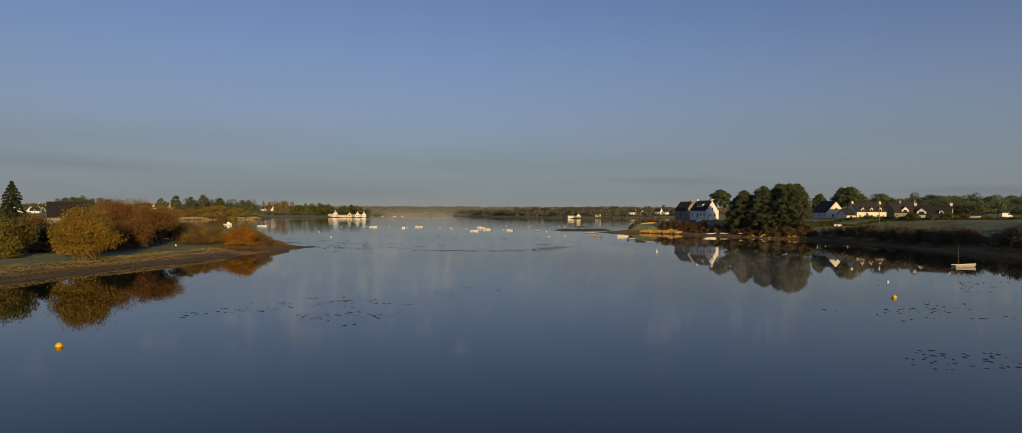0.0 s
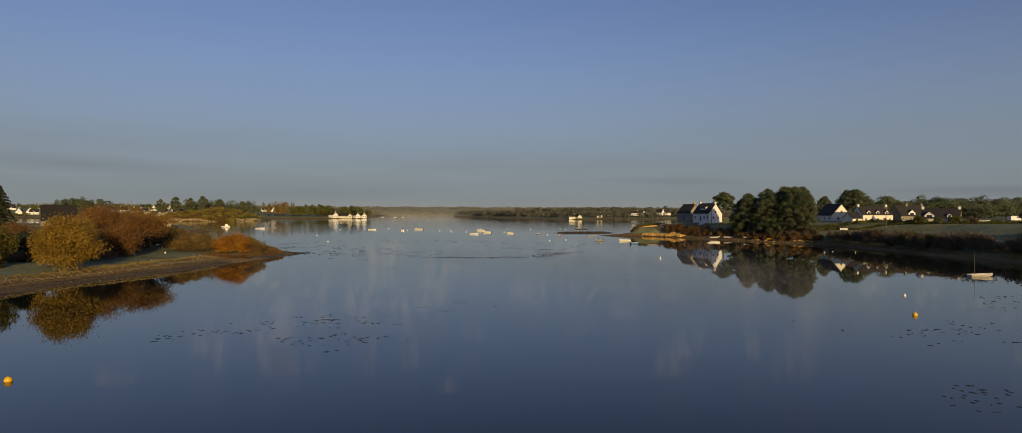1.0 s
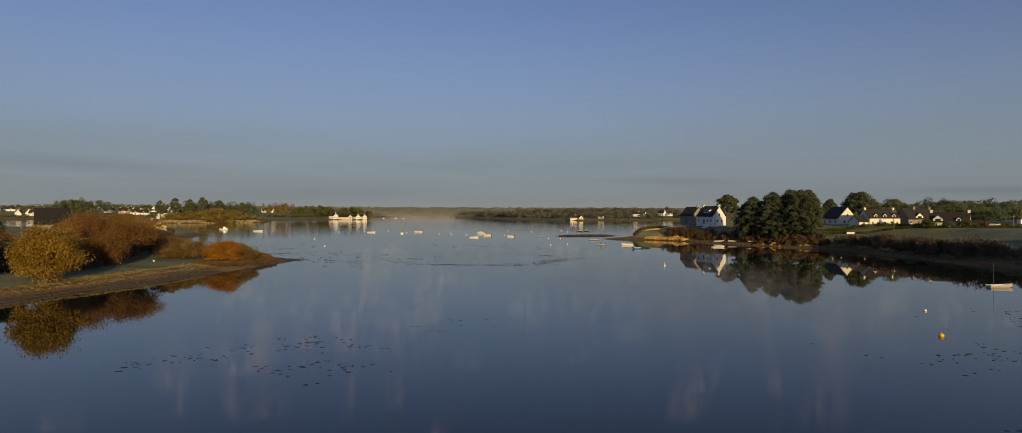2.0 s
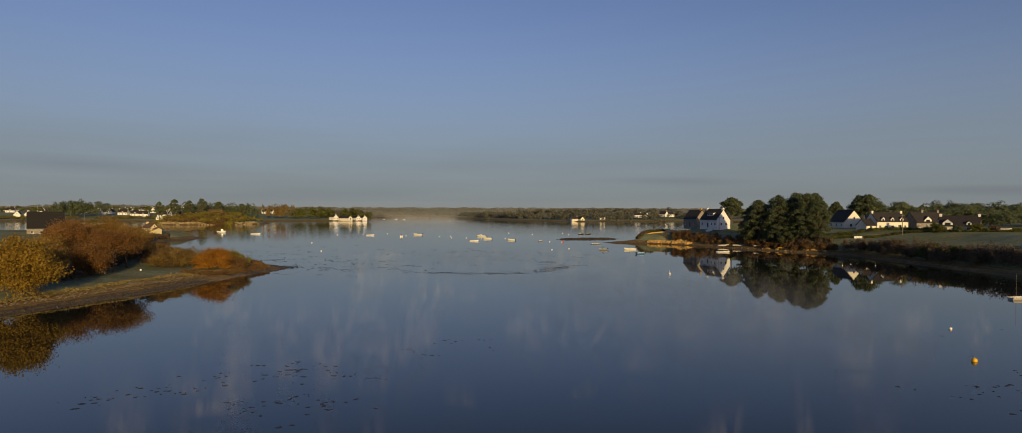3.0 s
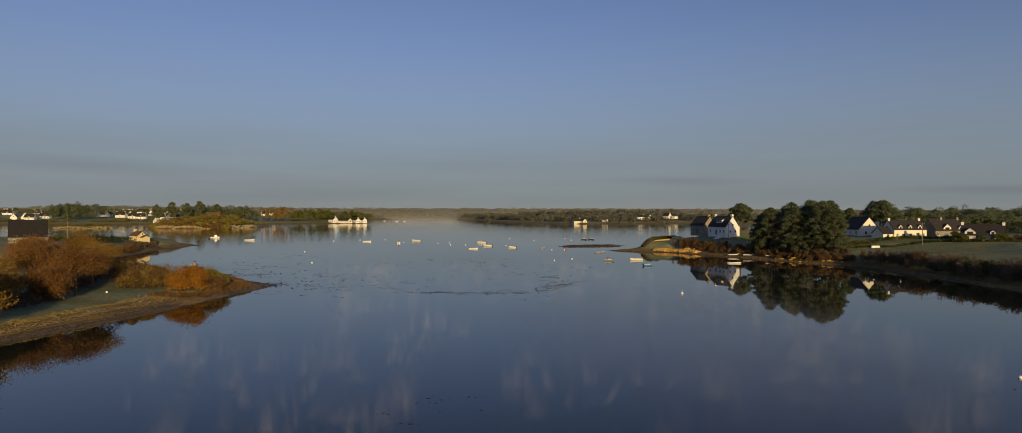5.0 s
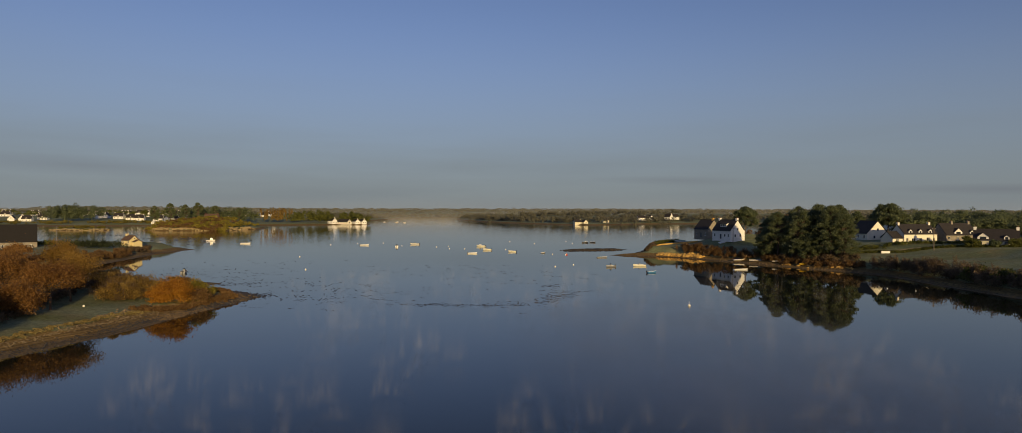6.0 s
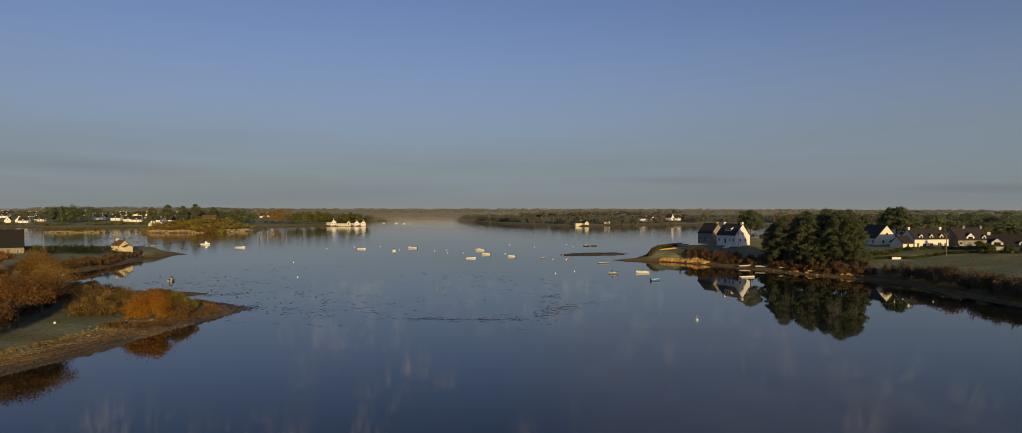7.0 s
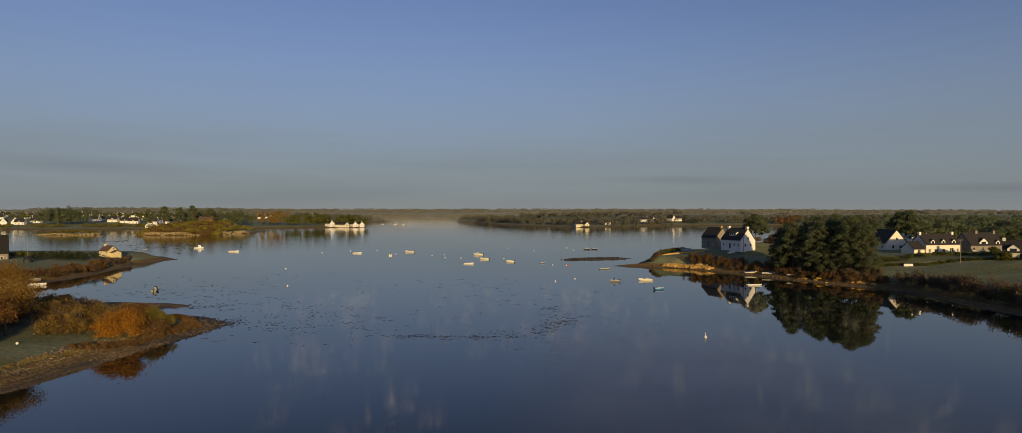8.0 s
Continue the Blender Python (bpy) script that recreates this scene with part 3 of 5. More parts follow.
def mist_shader(nt, amount, tone=0.85):
    """Lets most light pass; the share amount is scattered as by fine droplets."""
    tr, df, tl = nt.nodes.new("ShaderNodeBsdfTransparent"), nt.nodes.new("ShaderNodeBsdfDiffuse"), nt.nodes.new("ShaderNodeBsdfTranslucent")
    both, mx = nt.nodes.new("ShaderNodeMixShader"), nt.nodes.new("ShaderNodeMixShader")
    for n in (df, tl):
        n.inputs["Color"].default_value = (tone, tone, tone, 1)
    both.inputs[0].default_value = 0.35
    nt.links.new(df.outputs[0], both.inputs[1])
    nt.links.new(tl.outputs[0], both.inputs[2])
    nt.links.new(amount, mx.inputs[0])
    nt.links.new(tr.outputs[0], mx.inputs[1])
    nt.links.new(both.outputs[0], mx.inputs[2])
    nt.links.new(mx.outputs[0], nt.nodes["Material Output"].inputs["Surface"])


def math_node(nt, kind, a, b, c=None):
    n = nt.nodes.new("ShaderNodeMath")
    n.operation = kind
    for i, v in enumerate((a, b, c)):
        if v is None:
            continue
        if isinstance(v, (int, float)):
            n.inputs[i].default_value = v
        else:
            nt.links.new(v, n.inputs[i])
    return n.outputs[0]


def mist_material():
    """A low bank of steam on the water that thins out from its middle."""
    m, nt, b = nodes_of("morning_mist")
    nt.nodes.remove(b)
    torn = ramp(nt, noise_node(nt, 1.0, 5, 0.6, (0.12, 0.07, 0.6)), ((0.3, (0.2, 0.2, 0.2)), (0.68, (1, 1, 1))))
    mp = nt.nodes.new("ShaderNodeMapping")
    mp.vector_type = "TEXTURE"
    mp.inputs["Location"].default_value, mp.inputs["Scale"].default_value = (29, 130, 0), (30, 66, 60)
    nt.links.new(nt.nodes.new("ShaderNodeNewGeometry").outputs["Position"], mp.inputs["Vector"])
    ball = nt.nodes.new("ShaderNodeTexGradient")
    ball.gradient_type = "SPHERICAL"
    nt.links.new(mp.outputs["Vector"], ball.inputs["Vector"])
    thick = math_node(nt, "MINIMUM", math_node(nt, "MULTIPLY", ball.outputs["Fac"], 2.2), 1.0)
    mist_shader(nt, math_node(nt, "MULTIPLY", math_node(nt, "MULTIPLY", thick, torn), 0.08))
    return m


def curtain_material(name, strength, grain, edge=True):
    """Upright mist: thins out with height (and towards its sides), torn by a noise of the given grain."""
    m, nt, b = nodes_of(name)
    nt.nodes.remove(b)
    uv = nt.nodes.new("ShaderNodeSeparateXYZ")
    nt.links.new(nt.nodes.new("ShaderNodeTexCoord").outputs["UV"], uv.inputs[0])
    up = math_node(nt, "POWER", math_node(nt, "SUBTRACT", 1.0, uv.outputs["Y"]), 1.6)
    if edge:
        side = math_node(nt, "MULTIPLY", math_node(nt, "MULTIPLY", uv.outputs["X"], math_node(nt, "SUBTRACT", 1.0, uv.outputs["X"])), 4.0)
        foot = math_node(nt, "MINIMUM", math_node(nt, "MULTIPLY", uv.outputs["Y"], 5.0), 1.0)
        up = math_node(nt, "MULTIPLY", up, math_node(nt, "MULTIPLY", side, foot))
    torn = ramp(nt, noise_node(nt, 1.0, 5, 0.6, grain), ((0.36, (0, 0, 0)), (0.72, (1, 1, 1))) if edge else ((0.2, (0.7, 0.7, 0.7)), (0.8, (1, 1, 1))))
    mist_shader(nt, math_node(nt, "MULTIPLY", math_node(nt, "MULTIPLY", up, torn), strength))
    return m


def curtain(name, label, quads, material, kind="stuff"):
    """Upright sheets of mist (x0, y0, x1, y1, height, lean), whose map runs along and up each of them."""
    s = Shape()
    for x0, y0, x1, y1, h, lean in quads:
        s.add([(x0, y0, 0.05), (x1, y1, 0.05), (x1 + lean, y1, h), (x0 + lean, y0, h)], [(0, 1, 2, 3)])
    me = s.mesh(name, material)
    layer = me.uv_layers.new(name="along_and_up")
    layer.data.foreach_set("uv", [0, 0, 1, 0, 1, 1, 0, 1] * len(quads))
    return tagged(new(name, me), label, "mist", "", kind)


bank = Shape()
for level in (0.4, 1.5):
    bank.add([(29 + 30 * math.cos(math.tau * i / 32), 130 + 66 * math.sin(math.tau * i / 32), level) for i in range(32)], [tuple(range(32))])
tagged(new("mist_bank", bank.mesh("mist_bank", mist_material())), "thin bank of morning mist lying on the water", "mist", "", "stuff")

# wisps of steam that stand up from the water, in loose groups
wisp_rng = np.random.default_rng(404)
wisps = []
while len(wisps) < 340:
    gx, gy = wisp_rng.uniform(-48, 66), wisp_rng.uniform(36, 225)
    for _ in range(int(wisp_rng.integers(3, 9))):
        x, y = gx + wisp_rng.normal(0, 4.5), gy + wisp_rng.normal(0, 8)
        half, turn = wisp_rng.uniform(0.5, 1.9), wisp_rng.uniform(-0.5, 0.5)
        if land(np.array([x - half, x + half]), np.array([y, y])).max() < -0.6:
            wisps.append((x - half * math.cos(turn), y - half * math.sin(turn), x + half * math.cos(turn), y + half * math.sin(turn), wisp_rng.uniform(2.2, 6.5), wisp_rng.normal(0.4, 0.8)))
curtain("rising_steam", "faint pinkish wisps of steam rising from the water", wisps, curtain_material("rising_steam", 0.08, (1.5, 1.5, 0.3)))
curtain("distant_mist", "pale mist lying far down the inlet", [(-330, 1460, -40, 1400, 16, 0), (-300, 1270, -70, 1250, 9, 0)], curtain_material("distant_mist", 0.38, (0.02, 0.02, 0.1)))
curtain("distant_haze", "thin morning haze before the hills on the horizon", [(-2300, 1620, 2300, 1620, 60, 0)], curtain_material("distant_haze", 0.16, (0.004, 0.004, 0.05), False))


def stones(name, label, spots, size, material, seed, category="stones"):
    """Loose rounded stones, each a bent lump, in one mesh."""
    rng = np.random.default_rng(seed)
    s = Shape()
    spots = np.asarray(spots, float)
    for (x, y), z in zip(spots.tolist(), land(spots[:, 0], spots[:, 1]).tolist()):
        r = size * rng.uniform(0.5, 1.5)
        if z < -0.2:
            continue
        rows, n = ((0.55, -0.5), (1.0, 0.0), (0.75, 0.55), (0.25, 0.8)), 6
        a0, sx = rng.uniform(0, 6.28), rng.uniform(0.7, 1.4)
        vs = []
        for rr, zz in rows:
            for i in range(n):
                a = a0 + math.tau * i / n
                k = r * rr * rng.uniform(0.8, 1.2)
                vs.append((x + math.cos(a) * k * sx, y + math.sin(a) * k, z + zz * r * 0.7 + rng.uniform(-0.1, 0.1) * r))
        s.add(vs, [(j * n + i, j * n + (i + 1) % n, (j + 1) * n + (i + 1) % n, (j + 1) * n + i) for j in range(3) for i in range(n)] + [tuple(range(18, 24))])
    return tagged(new(name, s.mesh(name, material)), label, category, "", "stuff")


def along(line, n, spread, seed):
    """n random spots beside a line of points."""
    rng = np.random.default_rng(seed)
    line = np.asarray(line, float)
    seg = np.diff(line, axis=0)
    ln = np.linalg.norm(seg, axis=1)
    k = rng.choice(len(seg), n, p=ln / ln.sum())
    return line[k] + seg[k] * rng.random(n)[:, None] + rng.normal(0, spread, (n, 2))


# ---- houses ----
def punched(shape, x0, x1, z0, z1, y, t, holes):
    """A wall from x0 to x1, with real openings (x, z, width, height) through it."""
    xs = sorted({x0, x1, *[h[0] for h in holes], *[h[0] + h[2] for h in holes]})
    zs = sorted({z0, z1, *[h[1] for h in holes], *[h[1] + h[3] for h in holes]})
    for xa, xb in zip(xs, xs[1:]):
        for za, zb in zip(zs, zs[1:]):
            mx, mz = (xa + xb) / 2, (za + zb) / 2
            if not any(h[0] < mx < h[0] + h[2] and h[1] < mz < h[1] + h[3] for h in holes):
                shape.box(xa, xb, y, y + t, za, zb)


def window_in(house, x, z, w, h, y, door=False, frame_mat=None):
    """A window or door set back in its opening in the front wall."""
    frame_mat = frame_mat or MAT_FRAME
    f = Shape()
    b = 0.09
    for a in ((x, x + b, z, z + h), (x + w - b, x + w, z, z + h), (x + b, x + w - b, z, z + b), (x + b, x + w - b, z + h - b, z + h), (x + w / 2 - 0.04, x + w / 2 + 0.04, z + b, z + h - b)):
        f.box(a[0], a[1], y + 0.1, y + 0.17, a[2], a[3])
    if door:
        d = part("door", Shape().box(x, x + w, y + 0.12, y + 0.2, z, z + h), MAT_DOOR, house, "dark panelled door")
        part("handle", Shape().tube((x + w * 0.85, y + 0.06, z + 1.0), (x + w * 0.85, y + 0.12, z + 1.0), 0.03, 0.03), MAT_METAL, d)
        return
    win = part("window", f, frame_mat, house)
    part("pane", Shape().box(x + b, x + w - b, y + 0.13, y + 0.14, z + b, z + h - b), MAT_GLASS, win)
    part("sill", Shape().box(x - 0.08, x + w + 0.08, y - 0.08, y + 0.1, z - 0.08, z), frame_mat, win)


def chimney_on(parent, x, y, z, top, w=0.9, d=0.6, material=None):
    c = Shape().box(x - w / 2, x + w / 2, y - d / 2, y + d / 2, z, top)
    c.box(x - w / 2 - 0.08, x + w / 2 + 0.08, y - d / 2 - 0.08, y + d / 2 + 0.08, top - 0.3, top - 0.14)
    ch = part("chimney", c, material or MAT_WHITE, parent)
    part("chimney_pot", Shape().lathe(((0.13, 0), (0.15, 0.1), (0.11, 0.4), (0.13, 0.45)), 8, (x, y, top)), MAT_BRICK, ch)


def dormer_on(house, x, y, z, w, h, depth):
    """A gabled dormer whose face stands at y and whose back runs into the roof."""
    d = Shape()
    d.box(x - w / 2, x + w / 2, y, y + depth, z, z + h)
    g = w * 0.42
    d.add([(x - w / 2, y, z + h), (x + w / 2, y, z + h), (x, y, z + h + g), (x - w / 2, y + depth, z + h), (x + w / 2, y + depth, z + h), (x, y + depth, z + h + g)],
          [(0, 1, 2), (3, 5, 4), (0, 2, 5, 3), (1, 4, 5, 2), (0, 3, 4, 1)])
    dm = part("dormer", d, MAT_WHITE, house, "white gabled dormer")
    r = Shape()
    o = 0.15
    r.slab([(x - w / 2 - o, y - o, z + h - o * 0.8), (x, y - o, z + h + g + 0.02), (x, y + depth, z + h + g + 0.02), (x - w / 2 - o, y + depth, z + h - o * 0.8)], -0.1)
    r.slab([(x, y - o, z + h + g + 0.02), (x + w / 2 + o, y - o, z + h - o * 0.8), (x + w / 2 + o, y + depth, z + h - o * 0.8), (x, y + depth, z + h + g + 0.02)], -0.1)
    part("dormer_roof", r, MAT_SLATE, dm)
    part("pane", Shape().box(x - w * 0.28, x + w * 0.28, y - 0.03, y - 0.01, z + 0.15, z + h - 0.05), MAT_GLASS, dm)


def house(name, label, x, y, z, turn, length, depth, eave, ridge, walls, roof, openings=(), chimneys=(), dormers=(), category="house", group="", chimney_mat=None,
          gable_windows=(), over=0.25):
    """A long house with a pitched roof. Its front looks to local -y; turn in degrees.
    openings: (x, z, width, height, is_door); chimneys: shares of the length; dormers: (x, width)."""
    h = thing(name, pose(x, y, z, 0, 0, turn), label, category, group)
    L, D = length / 2, depth / 2
    w = Shape()
    t = 0.35
    punched(w, -L, L, -1.2, eave, -D, t, [(o[0], o[1], o[2], o[3]) for o in openings])
    w.box(-L, L, D - t, D, -1.2, eave)
    for s in (-1, 1):
        a, b = (s * L, s * (L - t))
        w.add([(a, -D + t, -1.2), (a, D - t, -1.2), (a, D - t, eave), (a, 0, ridge - 0.05), (a, -D + t, eave),
               (b, -D + t, -1.2), (b, D - t, -1.2), (b, D - t, eave), (b, 0, ridge - 0.05), (b, -D + t, eave)],
              [(0, 1, 2, 3, 4), (9, 8, 7, 6, 5), (0, 5, 6, 1), (1, 6, 7, 2), (2, 7, 8, 3), (3, 8, 9, 4), (4, 9, 5, 0)])
    w.box(-L + t, L - t, -D + t + 0.8, -D + t + 0.9, -0.3, eave)
    part("wall", w, walls, h)
    r = Shape()
    k = (ridge - eave) / D
    lo = eave - over * k
    g = 0.06
    r.slab([(-L - g, -D - over, lo + 0.05), (L + g, -D - over, lo + 0.05), (L + g, 0, ridge + 0.05), (-L - g, 0, ridge + 0.05)], 0.16)
    r.slab([(-L - g, 0, ridge + 0.05), (L + g, 0, ridge + 0.05), (L + g, D + over, lo + 0.05), (-L - g, D + over, lo + 0.05)], 0.16)
    r.tube((-L - g, 0, ridge + 0.22), (L + g, 0, ridge + 0.22), 0.12, 0.12, 6)
    part("roof", r, roof, h)
    gut = Shape().tube((-L, -D - over - 0.05, lo), (L, -D - over - 0.05, lo), 0.07, 0.07, 6)
    part("gutter", gut, MAT_METAL, h)
    for c in chimneys:
        chimney_on(h, c * (L - 0.45), 0, ridge - 1.0, ridge + 0.95, 0.85, 0.95, chimney_mat or walls)
    for o in openings:
        window_in(h, o[0], o[1], o[2], o[3], -D, o[4])
    for dx, dw in dormers:
        dormer_on(h, dx, -D + 0.12, eave - 0.3, dw, 1.5, D * 0.8)
    for s, gy, gz, gw, gh in gable_windows:
        f = Shape()
        a = s * (L + 0.02)
        f.box(min(a, a + s * 0.06), max(a, a + s * 0.06), gy - gw / 2, gy + gw / 2, gz, gz + gh)
        win = part("window", f, MAT_FRAME, h)
        a2 = s * (L + 0.09)
        part("pane", Shape().box(min(a2, a2 + s * 0.02), max(a2, a2 + s * 0.02), gy - gw / 2 + 0.1, gy + gw / 2 - 0.1, gz + 0.1, gz + gh - 0.1), MAT_GLASS, win)
    return h


def simple_openings(length, n, z=0.9, w=1.0, h=1.25, door=-1):
    out = []
    for i in range(n):
        cx = -length / 2 + length * (i + 0.5) / n
        out.append((cx - 0.5, 0.0, 1.0, 2.1, True) if i == door else (cx - w / 2, z, w, h, False))
    return out


# ---- boats and buoys ----
def hull_shape(L, B, H, bow=1.0):
    """An open hull: curved stations from a flat stern to a pointed, raised bow, with a thick rim and a floor."""
    s = Shape()
    st, n = 9, 7
    outer, inner = [], []
    for i in range(st):
        k = i / (st - 1)
        half = B / 2 * (1 - max(0, (k - 0.35) / 0.65) ** 2.2) * (0.88 + 0.12 * min(1, k / 0.35))
        half = max(half, 0.02)
        top = H * (0.62 + 0.38 * k ** 2 * bow)
        keel = -0.12 * H - 0.25 * H * (1 - k ** 4) * 0.5 + (0.35 * H * max(0, k - 0.8) / 0.2)
        row_o, row_i = [], []
        for j in range(n):
            a = -1 + 2 * j / (n - 1)
            z = keel + (top - keel) * abs(a) ** 2.2
            row_o.append((-L / 2 + L * k, half * math.copysign(abs(a) ** 0.55, a), z))
            zi = max(keel + 0.22 * H, keel + (top - keel) * abs(a) ** 3) + (0 if abs(a) == 1 else 0.02)
            row_i.append((-L / 2 + L * k * 0.97 + 0.03, max(0.0, half - 0.07) * math.copysign(abs(a) ** 0.45, a), min(zi, top)))
        outer.append(row_o)
        inner.append(row_i)
    for rows, flip in ((outer, False), (inner, True)):
        vs = [p for r in rows for p in r]
        fs = []
        for i in range(st - 1):
            for j in range(n - 1):
                q = (i * n + j, (i + 1) * n + j, (i + 1) * n + j + 1, i * n + j + 1)
                fs.append(q[::-1] if flip else q)
        s.add(vs, fs)
        s.add(rows[0], [tuple(range(n)) if not flip else tuple(range(n))[::-1]])
    for j in (0, n - 1):
        vs = [r[j] for r in outer] + [r[j] for r in inner]
        s.add(vs, [(i, i + 1, st + i + 1, st + i) for i in range(st - 1)])
    return s


def boat(name, label, x, y, heading, L, B, H, hull=None, cabin=0.0, motor=True, mast=0.0, console=False, rim=None, z=0.0, roll=0.0, cover=None, group="moored boats", thwarts=2):
    """A small open boat, bow towards local +x; heading in degrees."""
    hull = hull or MAT_HULL
    b = thing(name, pose(x, y, z, roll, 0, heading), label, "boat", group)
    part("hull", hull_shape(L, B, H), hull, b, smooth=True)
    g = Shape()
    pts = []
    for i in range(11):
        k = i / 10
        half = max(0.03, B / 2 * (1 - max(0, (k - 0.35) / 0.65) ** 2.2) * (0.88 + 0.12 * min(1, k / 0.35)))
        pts.append((-L / 2 + L * k, half, H * (0.62 + 0.38 * k ** 2) + 0.02))
    for sgn in (1, -1):
        for p, q in zip(pts, pts[1:]):
            g.tube((p[0], sgn * p[1], p[2]), (q[0], sgn * q[1], q[2]), 0.035, 0.035, 5)
    part("gunwale", g, rim or MAT_FRAME, b)
    if cover:
        vs, fs = [], []
        for i in range(9):
            k = i / 8
            half = max(0.05, B / 2 * (1 - max(0, (k - 0.35) / 0.65) ** 2.2))
            zt = H * (0.66 + 0.38 * k ** 2)
            vs += [(-L / 2 + L * k, -half * 1.03, zt), (-L / 2 + L * k, 0, zt + 0.3 * H * math.sin(math.pi * min(1, k + 0.15))), (-L / 2 + L * k, half * 1.03, zt)]
        for i in range(8):
            fs += [(3 * i, 3 * i + 1, 3 * i + 4, 3 * i + 3), (3 * i + 1, 3 * i + 2, 3 * i + 5, 3 * i + 4)]
        part("cover", Shape().add(vs, fs), cover, b, "tied-down boat cover")
    else:
        for i in range(thwarts):
            xx = -L * 0.28 + L * 0.32 * i
            part("thwart", Shape().box(xx - 0.12, xx + 0.12, -B * 0.42, B * 0.42, H * 0.42, H * 0.47), MAT_WOODPOLE, b)
    if cabin:
        c = Shape()
        w0, w1, x0, x1 = B * 0.36, B * 0.3, -L * 0.02, L * 0.27
        zb, zt = H * 0.55, H * 0.6 + cabin
        c.add([(x0, -w0, zb), (x1, -w0 * 0.8, zb), (x1, w0 * 0.8, zb), (x0, w0, zb), (x0, -w1, zt), (x1 - 0.45, -w1 * 0.85, zt), (x1 - 0.45, w1 * 0.85, zt), (x0, w1, zt)],
              [(0, 1, 5, 4), (1, 2, 6, 5), (2, 3, 7, 6), (3, 0, 4, 7), (4, 5, 6, 7)])
        cb = part("cabin", c, MAT_HULL, b)
        zz = zb + (zt - zb) * 0.62
        for sg in (-1, 1):
            part("cabin_window", Shape().box(x0 + 0.15, x1 - 0.5, sg * w0 * 0.93 - 0.02, sg * w0 * 0.93 + 0.02, zz - 0.14, zz + 0.12), MAT_GLASS, cb)
        part("cabin_roof", Shape().box(x0 - 0.1, x1 - 0.35, -w1 - 0.06, w1 + 0.06, zt, zt + 0.05), MAT_HULL, cb)
    if console:
        c = part("console", Shape().box(-0.25, 0.2, -0.32, 0.32, H * 0.2, H * 0.62 + 0.55), MAT_HULL_GREY, b)
        part("windscreen", Shape().slab([(0.15, -0.3, H * 0.62 + 0.55), (0.15, 0.3, H * 0.62 + 0.55), (0.0, 0.26, H * 0.62 + 0.85), (0.0, -0.26, H * 0.62 + 0.85)], 0.02), MAT_GLASS, c)
    if motor:
        m = Shape().box(-L / 2 - 0.36, -L / 2 - 0.02, -0.14, 0.14, H * 0.55, H * 0.55 + 0.42)
        m.box(-L / 2 - 0.28, -L / 2 - 0.12, -0.07, 0.07, -0.3, H * 0.55)
        mo = part("outboard_motor", m, MAT_MOTOR, b)
        part("tiller", Shape().tube((-L / 2 - 0.05, 0, H * 0.7), (-L / 2 + 0.45, 0.1, H * 0.78), 0.02, 0.025, 5), MAT_MOTOR, mo)
    if mast:
        part("mast", Shape().tube((-L * 0.28, 0, 0.1), (-L * 0.28, 0, mast), 0.035, 0.02, 6), MAT_WOODPOLE, b, "slim bare mast")
    return b


def buoy(name, label, x, y, r, material, post=0.0, group="mooring buoys", z=0.0):
    """A floating mooring ball with a collar, a top eye and the chain's head."""
    b = thing(name, pose(x, y, z, 3, -4, 20), label, "buoy", group)
    prof = [(max(0.02, r * math.cos(a)), r * 0.35 + r * math.sin(a)) for a in [radians(d) for d in range(-80, 81, 16)]]
    part("float", Shape().lathe(prof, 14), material, b, smooth=True)
    part("collar", Shape().lathe(((r * 0.99, r * 0.28), (r * 1.06, r * 0.3), (r * 1.06, r * 0.4), (r * 0.99, r * 0.42)), 14), material, b)
    part("top_eye", Shape().tube((0, 0, r * 1.2), (0, 0, r * 1.55 + post), r * 0.16, r * 0.1, 6), MAT_METAL if not post else material, b)
    return b


# ---- the wooded headland ----
broadleaf("autumn_bush", "broad autumn bush with dense golden-yellow leaves beside the shore", -73.4, 116, 1.3, 9.4, 10.6, MAT_GOLD, 11, 28000, 0.175, 0.0, 90, "bush")
broadleaf("autumn_bush", "olive-green bush turning yellow beside the shore", -84, 112.5, 1.5, 7.4, 8.4, MAT_OLIVE, 12, 17000, 0.19, 0.0, 44, "bush")
broadleaf("autumn_bush", "olive-green bush turning yellow beside the shore", -93, 117, 1.6, 7.2, 9, MAT_OLIVE, 13, 12000, 0.2, 0.0, 36, "bush")
conifer("spruce", "tall dark green spruce with a pointed top", -140.8, 190, 2.4, 16.2, 14.5, 14)
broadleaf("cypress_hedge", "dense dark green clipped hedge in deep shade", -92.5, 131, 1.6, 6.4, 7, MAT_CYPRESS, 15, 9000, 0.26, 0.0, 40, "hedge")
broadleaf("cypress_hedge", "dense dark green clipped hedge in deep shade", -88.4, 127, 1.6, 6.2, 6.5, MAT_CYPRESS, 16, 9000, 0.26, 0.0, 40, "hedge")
RUST = "rust-brown autumn tree with thinning leaves on the headland"
